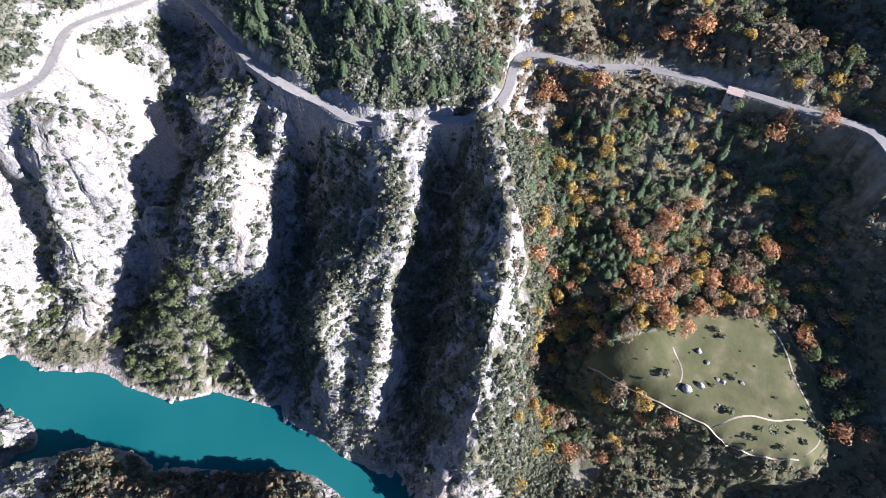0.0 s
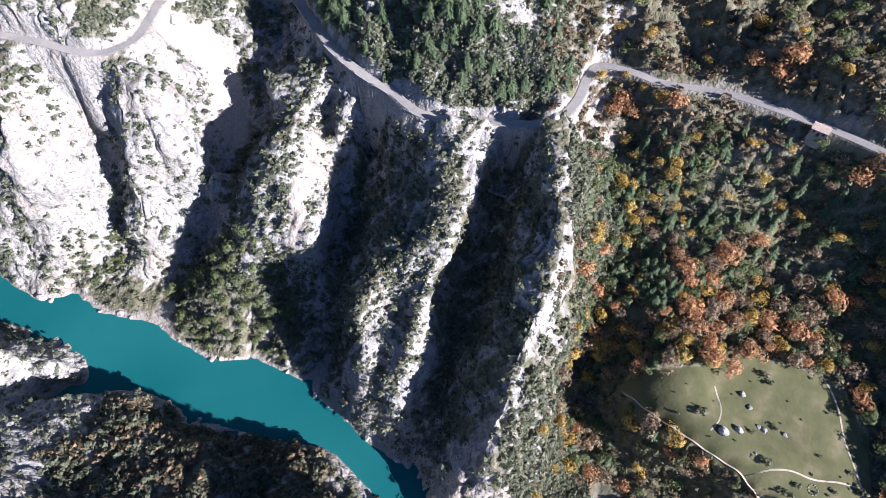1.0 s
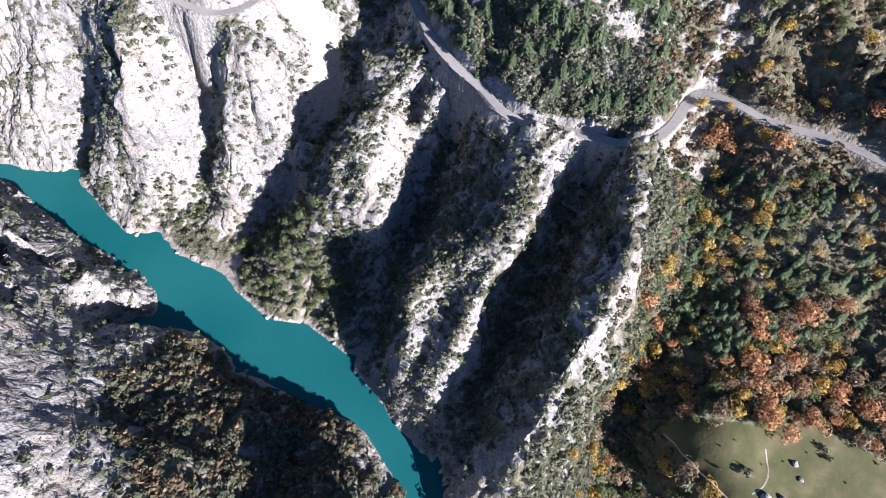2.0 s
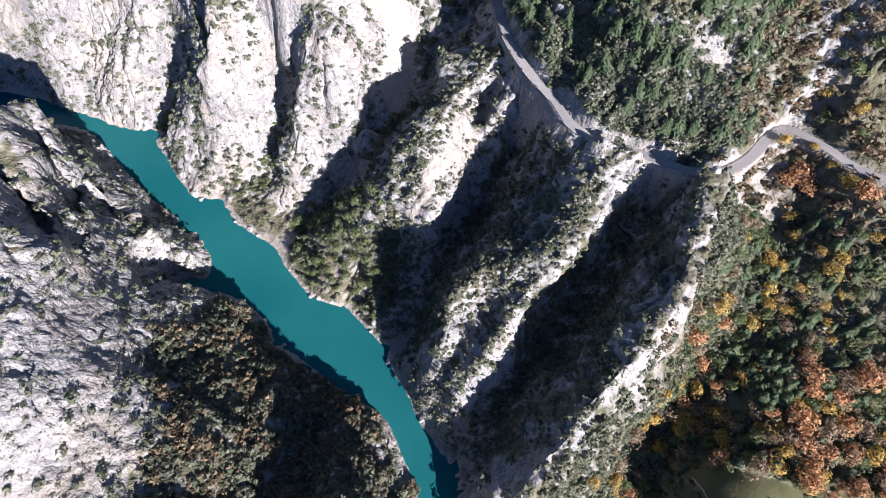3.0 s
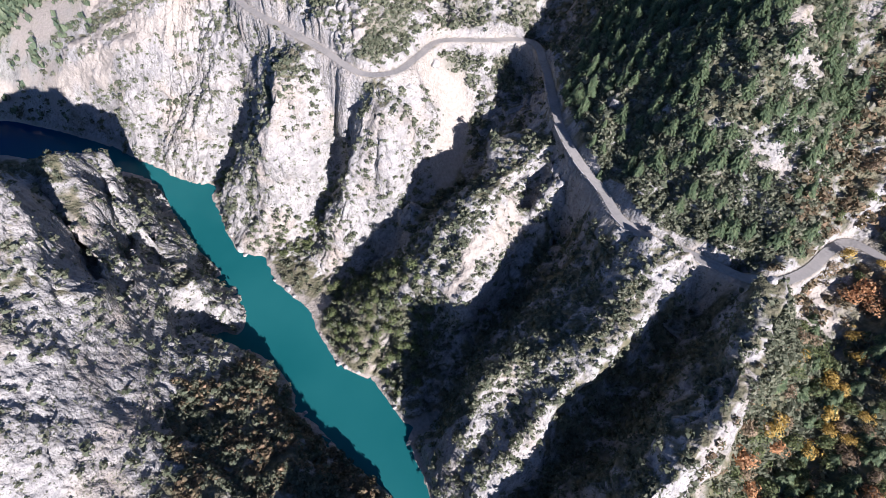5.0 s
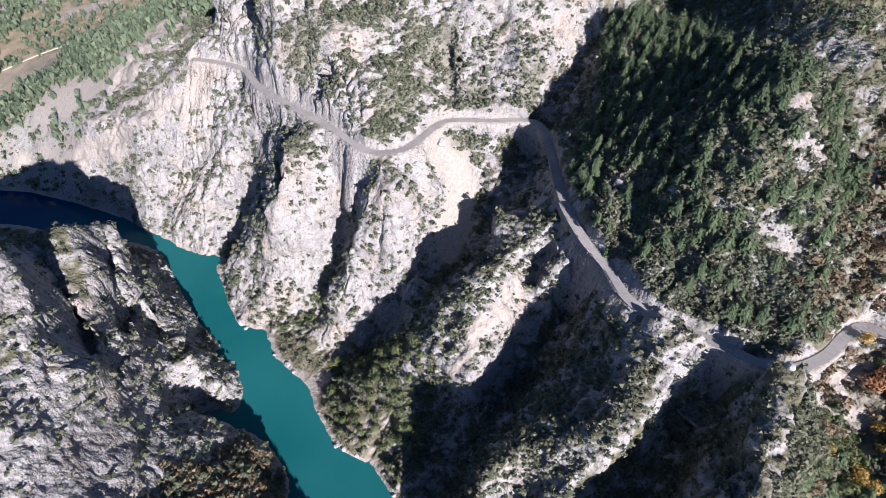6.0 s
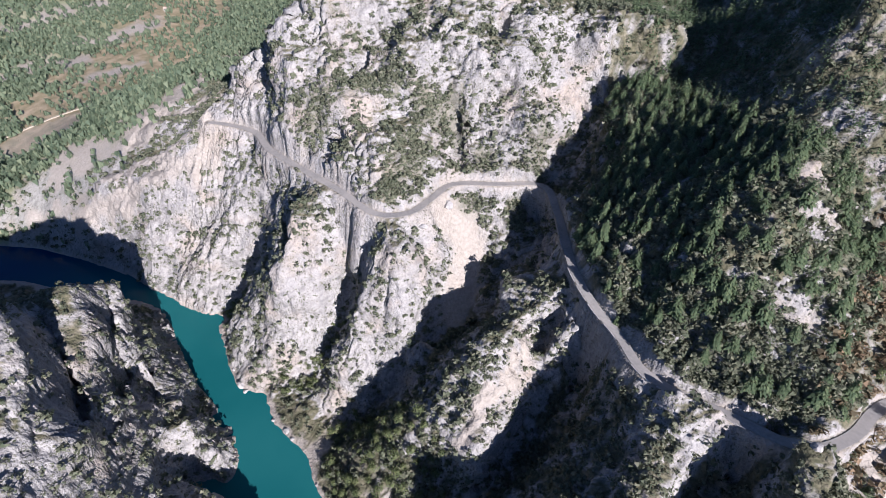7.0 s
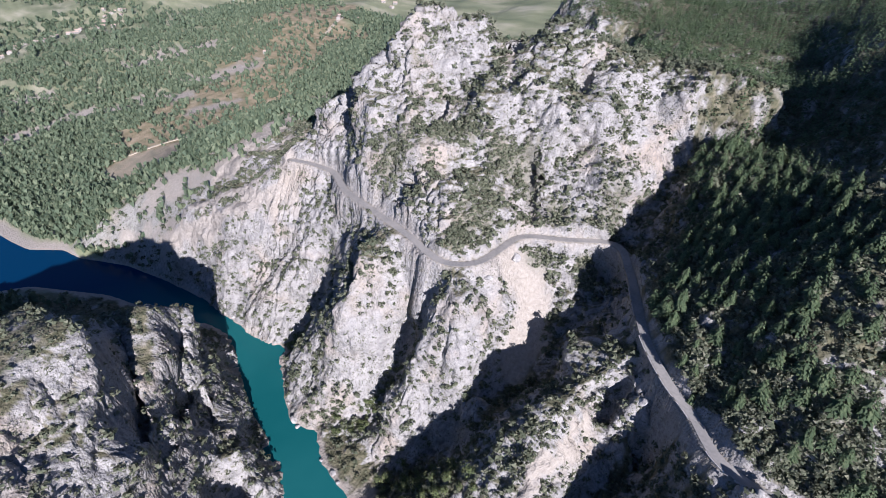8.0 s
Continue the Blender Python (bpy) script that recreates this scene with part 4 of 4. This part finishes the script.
def pines(count, label, group, seed, name="pine_tree"):
    return [tree(name, tri_mesh("crown", fir_tris(9.0, seed + k, 0.32 + 0.05 * (k % 3)), PINE), trunk_mesh("trunk", 7.5, 0.22, 0.02, seed + k), label, "tree", group) for k in range(count)]


def broadleaves(name, count, mat, label, group, seed, height=6.5):
    out = []
    for k in range(count):
        t = clump(430, height * 0.52, seed + k, 0.85, 0.13, 10)
        t[:, :, 2] += height * 0.22
        out.append(tree(name, tri_mesh("crown", t, mat), trunk_mesh("trunk", height * 0.6, 0.2, 0.05, seed + k), label, "tree", group))
    return out


spots = thinned(scatter(2600, -145, 25, 198, 345, lambda x, y: open_ground(x, y) * inside(x, y, PINE_FACE) * (1 - 0.9 * outcrop(x, y)) * (0.3 + 0.7 * smooth(-0.3, 0.2, fbm(x / 26, y / 26, 2, 71)))), 5.0)[:300]
grow(pines(5, "dark green pine on a rocky slope above the road", "pines on the mountain face", 100), spots, rng.uniform(0.7, 1.4, len(spots)))
NORTH_GROVES = [[(-318, 138), (-322, 160), (-296, 172), (-292, 150)], [(-216, 168), (-205, 172), (-205, 152), (-212, 128), (-232, 122), (-226, 146)]]
spots = thinned(scatter(500, -325, -200, 118, 176, lambda x, y: open_ground(x, y) * sum(inside(x, y, p) for p in NORTH_GROVES).clip(0, 1)), 3.2)
grow(broadleaves("oak_tree", 3, OAK, "low green oak on a rock ledge", "oaks on the cliff", 250, 5.0), spots, rng.uniform(0.5, 1.0, len(spots)))
spots = thinned(scatter(260, -190, -90, 88, 156, lambda x, y: open_ground(x, y) * inside(x, y, GROVE)), 4.0)
grow(broadleaves("oak_tree", 5, OAK, "bushy green oak by the river", "oaks by the river", 200, 6.0), spots, rng.uniform(0.55, 1.1, len(spots)))
spots = thinned(scatter(420, 40, 180, 70, 204, lambda x, y: open_ground(x, y) * (1 - grid_value(meadow, x, y)) * 0.8), 5.0)[:130]
grow(pines(4, "dark green conifer among autumn trees", "conifers in the side valley", 300, "fir_tree"), spots, rng.uniform(0.55, 1.0, len(spots)))
ORANGE = np.array([(155, 185), (151, 183), (169, 179), (105, 227), (119, 223), (116, 220), (52, 216), (105, 155), (121, 163), (110, 107), (100, 109), (92, 132), (109, 137), (100, 116), (85, 154), (90, 149), (154, 143), (140, 130), (113, 129), (106, 156), (76, 213), (58, 212), (50, 212), (104, 124), (118, 116), (96, 122), (128, 132)], float)
grow(broadleaves("autumn_tree", 4, RUST, "round orange-leaved autumn tree", "autumn trees", 400, 8.5), ORANGE, rng.uniform(0.8, 1.2, len(ORANGE)))
YELLOW = np.array([(64, 171), (63, 184), (80, 186), (164, 178), (172, 175), (158, 167), (152, 167), (171, 214), (179, 203), (173, 192), (67, 123), (60, 116), (43, 106), (43, 113), (84, 120), (62, 175), (42, 82), (49, 77), (31, 73), (41, 63), (33, 49), (64, 160), (70, 140), (58, 186)], float)
grow(broadleaves("autumn_tree", 3, GOLD, "small golden-yellow autumn tree", "autumn trees", 500, 7.0), YELLOW, rng.uniform(0.65, 1.05, len(YELLOW)))
GLADE = [(106, 201), (122, 181), (141, 160), (130, 156), (110, 170), (89, 170), (87, 184), (103, 195)]
AUTUMN = [(60, 186), (85, 167), (124, 136), (150, 140), (150, 121), (117, 106), (74, 108), (46, 113), (51, 146)]
spots = thinned(scatter(2400, 40, 185, 60, 204, lambda x, y: open_ground(x, y) * (1 - grid_value(meadow, x, y)) * np.where(inside(x, y, AUTUMN), 0.8, 0.45) * (1 - 0.85 * inside(x, y, GLADE))), 4.2)
northern = spots[:, 1] > 150 + 8 * rng.randn(len(spots))
shade_side = spots[northern]
spots = spots[~northern]
third = len(spots) // 3
grow(broadleaves("autumn_tree", 3, RUST, "rust-brown autumn tree with a loose crown", "autumn trees", 600), spots[:third // 2], rng.uniform(0.7, 1.35, third // 2))
grow(broadleaves("autumn_tree", 3, GOLD, "olive-gold autumn tree with a loose crown", "autumn trees", 700), spots[third // 2 : third], rng.uniform(0.7, 1.35, third - third // 2))
grow(broadleaves("autumn_tree", 3, TAN, "dry tan autumn tree with a loose crown", "autumn trees", 800), spots[third : 2 * third], rng.uniform(0.65, 1.35, third))
grow(broadleaves("oak_tree", 3, OAK, "green oak among autumn trees", "oaks in the side valley", 900), spots[2 * third :], rng.uniform(0.6, 1.2, len(spots) - 2 * third))

fifth = len(shade_side) // 5
grow(broadleaves("oak_tree", 4, OAK, "bushy green oak on the wooded valley slope", "oaks in the side valley", 960, 7.0), shade_side[: 2 * fifth], rng.uniform(0.6, 1.2, 2 * fifth))
grow(pines(4, "tall dark conifer on the wooded valley slope", "conifers in the side valley", 340, "fir_tree"), shade_side[2 * fifth : 3 * fifth], rng.uniform(0.8, 1.35, fifth))
grow(broadleaves("autumn_tree", 3, TAN, "half-bare tan tree on the wooded valley slope", "autumn trees", 860, 6.5), shade_side[3 * fifth : 4 * fifth], rng.uniform(0.6, 1.1, fifth))
grow(broadleaves("autumn_tree", 3, GOLD, "olive-gold tree on the wooded valley slope", "autumn trees", 760, 6.5), shade_side[4 * fifth :], rng.uniform(0.5, 1.0, len(shade_side) - 4 * fifth))
COPSE = [(67, 151), (79, 154), (89, 141), (80, 128), (70, 140)]
spots = thinned(scatter(260, 64, 92, 126, 156, lambda x, y: open_ground(x, y) * inside(x, y, COPSE)), 3.6)
grow(pines(3, "tall dark conifer in a close stand", "conifer copse", 370, "fir_tree"), spots, rng.uniform(0.9, 1.25, len(spots)))

spots = thinned(scatter(400, 30, 210, 214, 300, lambda x, y: open_ground(x, y) * 0.7), 5.5)
half = len(spots) // 2
grow(broadleaves("autumn_tree", 3, GOLD, "olive-gold tree on the slope above the road", "autumn trees", 750), spots[: half // 2], rng.uniform(0.6, 1.1, half // 2))
grow(broadleaves("autumn_tree", 3, TAN, "dry tan tree on the slope above the road", "autumn trees", 850), spots[half // 2 : half], rng.uniform(0.6, 1.1, half - half // 2))
grow(broadleaves("oak_tree", 3, OAK, "green oak on the slope above the road", "oaks above the road", 950), spots[half:], rng.uniform(0.6, 1.1, len(spots) - half))

# ---- woods too many to count ----
far_firs = [fir_tris(9.0, 20 + k, 0.27, 34) / 9.0 for k in range(4)]
spots = scatter(17000, -375, 40, 205, 665, lambda x, y: open_ground(x, y) * (inside(x, y, PINE_FACE) * 0.08 + inside(x, y, NE_FOREST) * 0.55 + inside(x, y, [(-150, 372), (-118, 300), (-60, 330), (18, 275), (40, 290), (0, 430), (-100, 430)]) * 0.8))
planted("pine_wood", far_firs, spots, np.where(spots[:, 1] > 365, 1.45, 1.0) * rng.uniform(4, 9, len(spots)), PINE, "dark green pine wood on the mountain", 0.03, "woods")


def plain_wood(x, y):
    bands = fbm((0.9 * x + 0.4 * y) / 260, (0.9 * y - 0.4 * x) / 60, 3, 81)
    return (height_at(x, y) > 3) * smooth(-425, -500, x - 0.35 * (y - 150)) * smooth(-0.9, -0.3, bands) * (1 - 0.75 * grid_value(bare, x, y)) * (1 - 0.85 * grid_value(heath, x, y)) * (1 - grid_value(arable, x, y)) * (1 - 0.85 * grid_value(spur, x, y)) * (0.2 + 0.8 * smooth(-1150, -560, x))


far_crowns = [clump(10, 0.36, 220 + k, 1.5, 0.62, 4) for k in range(5)]
FAR_PINE = leaf_material("sunlit_pine", (0.075, 0.11, 0.07), (0.13, 0.17, 0.105), (0.19, 0.225, 0.14))
spots = scatter(60000, -1250, -430, -60, 720, plain_wood)
planted("pine_wood", far_crowns, spots, rng.uniform(5, 11, len(spots)), FAR_PINE, "grey-green pine wood spread over the plain", 0.03, "woods")
spots = scatter(14000, -2600, -1150, -300, 1500, lambda x, y: (height_at(x, y) > 6) * smooth(-0.15, 0.25, fbm(x / 240, y / 160, 3, 83)))
planted("pine_wood", far_crowns, spots, rng.uniform(8, 15, len(spots)), FAR_PINE, "dark woods scattered over the far plain", 0.03, "woods")


# ---- meadow, road and lake details ----
def stone_mesh(name, seed, mat):
    """A broken limestone block: a jittered, flat-cut lump with split faces."""
    r = np.random.RandomState(seed)
    bm = bmesh.new()
    bmesh.ops.create_icosphere(bm, subdivisions=2, radius=1.0)
    cuts = [(Vector(r.normal(0, 1, 3)).normalized(), r.uniform(0.55, 0.85)) for _ in range(7)]
    for vert in bm.verts:
        for n, d in cuts:
            over = vert.co.dot(n) - d
            if over > 0:
                vert.co -= n * over
        vert.co += Vector(r.normal(0, 0.035, 3))
        vert.co.z *= 0.8
    me = bpy.data.meshes.new(name)
    bm.to_mesh(me)
    bm.free()
    me.materials.append(mat)
    return me


def stone_material():
    m, t, b = material("weathered_limestone", 0.95)
    c = ramp(t, noise_of(t, 1.3, 6), [(0.3, (0.2, 0.196, 0.19)), (0.55, (0.33, 0.322, 0.31)), (0.8, (0.4, 0.387, 0.37))])
    t.links.new(c, b.inputs["Base Color"])
    bumped(t, b, noise_of(t, 3.0, 6), 0.7, 0.3)
    return m


STONE = stone_material()
stones = [stone_mesh("boulder", 11 + k, STONE) for k in range(5)]


def boulder(x, y, size, label, group, sink=0.35, name="boulder"):
    fx, fy, z = (float(a[0]) for a in footing(np.array([x]), np.array([y])))
    ob = tagged(new(name, stones[rng.randint(0, 5)]), label, "rock", group)
    ob.matrix_basis = pose(fx, fy, z + size * (0.5 - sink), rng.uniform(-12, 12), rng.uniform(-12, 12), rng.uniform(0, 360)) @ Matrix.Diagonal((size, size * rng.uniform(0.7, 1.0), size * rng.uniform(0.7, 1.0), 1))
    return ob


for x, y, s in ((105, 80, 2.6), (112, 82, 2.2), (116, 99, 1.7), (119, 94, 1.3), (122, 86, 1.2), (124, 85, 1.5), (133, 85, 1.3), (131, 58, 0.9), (118, 74, 0.8)):
    boulder(x, y, s, "pale limestone boulder lying in the green meadow", "boulders in the meadow")
for k in range(11):
    a = k * math.tau / 11
    boulder(140 + 1.9 * math.cos(a), 64.5 + 1.9 * math.sin(a), 0.42, "small pale stone set in a ring on the meadow", "stone ring", 0.2, "stone")
for x, y, s in ((-253, 111, 3.2), (-247, 111, 2.6), (-141, 92, 2.2), (-136, 93, 1.8), (-128, 95, 1.6), (-80, 82, 2.2), (-78, 78, 1.5), (-31, 57, 2.6), (-33, 60, 1.8), (-377, 126, 2.5), (-366, 127, 2.0), (-340, 133, 1.6), (-268, 115, 1.6),
                (-216, 109, 1.8), (-203, 109, 2.4), (-196, 108, 1.6), (-163, 99, 1.3), (-110, 96, 1.4), (-98, 92, 1.6), (-60, 72, 1.7), (-48, 64, 1.8), (-176, 67, 1.3), (-160, 66, 1.2), (-134, 61, 1.4), (-90, 56, 1.6)):
    boulder(x, y, s, "bleached limestone block at the water's edge", "blocks along the bank", 0.45)
for x, y, s in ((21, 186, 2.4), (17, 188, 1.7), (-179, 229, 3.8), (-178, 204, 3.2), (-80, 206, 3.0), (-25, 184, 1.8)):
    boulder(x, y, s, "rugged limestone knob beside the mountain road", "knobs beside the road", 0.3, "rock_knob")

bush_shapes = [tri_mesh("bush", clump(60, 1.0, 140 + k, 0.85, 0.3, 6), GREENS) for k in range(4)]


def bush(x, y, size, label, group):
    fx, fy, z = (float(a[0]) for a in footing(np.array([x]), np.array([y])))
    ob = tagged(new("bush", bush_shapes[rng.randint(0, 4)]), label, "shrub", group)
    ob.matrix_basis = pose(fx, fy, z - 0.1 * size, 0, 0, rng.uniform(0, 360)) @ Matrix.Scale(size, 4)


for x, y, s in ((97, 87, 2.6), (126, 108, 1.9), (128, 105, 1.7), (122, 71, 2.2), (132, 61, 1.5), (129, 62, 1.6), (134, 65, 1.3), (142, 58, 1.6), (161, 67, 2.4), (129, 87, 1.5), (118, 83, 1.2), (149, 65, 1.3), (152, 60, 1.4), (158, 74, 1.0)):
    bush(x, y, s, "dark juniper bush on the open meadow", "bushes on the meadow")
for x, y in thinned(scatter(90, 70, 165, 55, 114, lambda x, y: 1.0 * inside(x, y, MEADOW)), 4.5)[:38]:
    bush(x, y, rng.uniform(0.35, 0.9), "small dark bush on the open meadow", "bushes on the meadow")

TRACK = material("trodden_earth", 0.95)[0]
tt = TRACK.node_tree
tt.links.new(ramp(tt, noise_of(tt, 0.8, 5), [(0.3, (0.30, 0.26, 0.20)), (0.7, (0.42, 0.37, 0.30))]), tt.nodes["Principled BSDF"].inputs["Base Color"])


def footpath(points, half):
    line = curved([(x, y, 0) for x, y in points], 1.0)
    fx, fy, fz = footing(line[:, 0], line[:, 1])
    line = np.stack([fx, fy, fz + 0.1], 1)
    tagged(ribbon("path", line, half, 0.0, TRACK, 0.3), "trodden pale earth path across the meadow", "path", kind="structure")


footpath([(67, 95), (78, 86), (91, 78), (102, 72), (113, 66.5), (122, 60), (137, 55.5), (150, 54)], 0.55)
footpath([(115, 66), (124, 69), (132, 70), (141, 68.5), (152, 69.5), (161, 69)], 0.35)
footpath([(146, 119), (153, 110), (157, 100), (158, 88), (161, 74), (161, 62), (152, 55)], 0.35)
footpath([(104, 100), (106, 92), (104, 85), (100, 80)], 0.3)

# low stone parapets on the valley side of the road
def parapet(k0, k1, side):
    line = ROAD[k0:k1].copy()
    d = np.gradient(line[:, :2], axis=0)
    d /= np.linalg.norm(d, axis=1, keepdims=True)
    line[:, :2] += side * 2.85 * np.c_[-d[:, 1], d[:, 0]]
    wall = ribbon("parapet_wall", line, 0.22, 0.42, STONE, 0.7)
    tagged(wall, "low pale stone parapet along the road edge", "wall", "parapets along the road")
    cap = ribbon("coping", line, 0.27, 0.48, STONE, 0.08)
    cap.parent = wall


for k in range(118, 200, 6):
    if (k // 6) % 5:
        parapet(k, k + 6, 1)

# hut by the eastern road
ROOF = material("clay_tiles", 0.9)[0]
rt = ROOF.node_tree
rt.links.new(ramp(rt, noise_of(rt, 1.5, 4), [(0.3, (0.36, 0.27, 0.22)), (0.7, (0.52, 0.42, 0.35))]), rt.nodes["Principled BSDF"].inputs["Base Color"])
PLASTER = material("old_plaster", 0.95)[0]
pt = PLASTER.node_tree
pt.links.new(ramp(pt, noise_of(pt, 0.9, 5), [(0.3, (0.22, 0.21, 0.19)), (0.7, (0.31, 0.295, 0.27))]), pt.nodes["Principled BSDF"].inputs["Base Color"])
DARK = material("dark_opening", 0.6)[0]
DARK.node_tree.nodes["Principled BSDF"].inputs["Base Color"].default_value = (0.035, 0.035, 0.04, 1)


def box_mesh(name, w, d, h, mat, z0=0.0):
    bm = bmesh.new()
    bmesh.ops.create_cube(bm, size=1.0, matrix=Matrix.Translation((0, 0, z0 + h / 2)) @ Matrix.Diagonal((w, d, h, 1)))
    me = bpy.data.meshes.new(name)
    bm.to_mesh(me)
    bm.free()
    me.materials.append(mat)
    return me


def gable_mesh(name, w, d, h, rise, over, mat):
    """A pitched roof slab with eaves, its ridge along x."""
    x, y, t = w / 2 + over, d / 2 + over, 0.18
    drop = rise * over / (d / 2)
    prof = [(-y, h - drop), (0, h + rise), (y, h - drop), (y, h - drop + t), (0, h + rise + t), (-y, h - drop + t)]
    verts = [(s * x, py, pz) for s in (-1, 1) for py, pz in prof]
    faces = [(0, 1, 4, 5), (1, 2, 3, 4), (6, 11, 10, 7), (7, 10, 9, 8)] + [(k, (k + 1) % 6, 6 + (k + 1) % 6, 6 + k) for k in range(6)]
    me = bpy.data.meshes.new(name)
    me.from_pydata(verts, [], faces)
    me.materials.append(mat)
    return me


def house(x, y, turn, w, d, h, label, group, name="house", floor=None, deep=2.0):
    """Walls with gable ends, a tiled roof, a door and windows."""
    z = float(min(height_at(np.array([x - 2, x + 2]), np.array([y, y]))))
    z = z if floor is None else floor
    root = tagged(new(name), label, "house", group)
    rise = d * 0.22
    bm = bmesh.new()
    pts = [(-w / 2, -d / 2), (w / 2, -d / 2), (w / 2, d / 2), (-w / 2, d / 2)]
    low, top = [bm.verts.new((px, py, -deep)) for px, py in pts], [bm.verts.new((px, py, h)) for px, py in pts]
    peak = [bm.verts.new((s * w / 2, 0, h + rise)) for s in (-1, 1)]
    for k in range(4):
        bm.faces.new((low[k], low[(k + 1) % 4], top[(k + 1) % 4], top[k]))
    bm.faces.new((top[1], top[2], peak[1]))
    bm.faces.new((top[3], top[0], peak[0]))
    me = bpy.data.meshes.new("wall")
    bm.to_mesh(me)
    bm.free()
    me.materials.append(PLASTER)
    new("wall", me).parent = root
    new("roof", gable_mesh("roof", w, d, h, rise, 0.35, ROOF)).parent = root
    door = new("door", box_mesh("door", 0.95, 0.12, 2.0, DARK))
    door.parent, door.location = root, (0, -d / 2 - 0.02, 0)
    for s in (-1, 1):
        win = new("window", box_mesh("window", 0.9, 0.12, 1.1, DARK))
        win.parent, win.location = root, (s * w * 0.3, -d / 2 - 0.02, h * 0.45)
    root.matrix_basis = pose(x, y, z, 0, 0, turn)


house(133.5, 197.5, -28, 6.5, 5.0, 2.9, "small pale stone hut with a clay tile roof beside the road", "hut", "hut", 109.6, 6.0)
r = random.Random(5)
for k in range(40):
    t = r.random()
    x, y = -1330 - 230 * t + r.uniform(-45, 45), 90 + 300 * t + r.uniform(-40, 40)
    house(x, y, r.uniform(0, 180), r.uniform(7, 11), r.uniform(6, 9), r.uniform(3.5, 6), "pale village house with a clay tile roof on the far plain", "village houses")
for x, y in ((-979, 622), (-1000, 640), (-907, 432), (-1052, 817), (-1030, 790), (-1080, 805), (-960, 650)):
    house(x, y, r.uniform(0, 180), 9, 7, 4, "pale farmhouse with a clay tile roof among fields", "farmhouses")

# road round the lake and tracks on the plain
def draped(points, half, mat, name, label, lift=0.5):
    line = curved([(x, y, 0) for x, y in points], 6.0)
    line[:, 2] = height_at(line[:, 0], line[:, 1]) + lift
    tagged(ribbon(name, line, half, 0.0, mat, 1.2), label, "road", kind="structure")


draped([(-900, -10), (-820, 8), (-748, 24), (-716, 45), (-685, 58), (-662, 58), (-640, 48), (-622, 44), (-605, 60)], 3.0, ASPHALT, "lake_road", "pale grey road curving round the lake shore", 0.9)
draped([(-735, 112), (-722, 160), (-700, 205), (-668, 232), (-640, 260)], 2.0, TRACK, "track", "pale earth track along a field edge", 0.7)
draped([(-1000, 700), (-985, 640), (-960, 600), (-930, 560)], 3.0, TRACK, "track", "pale earth track between far fields", 0.9)
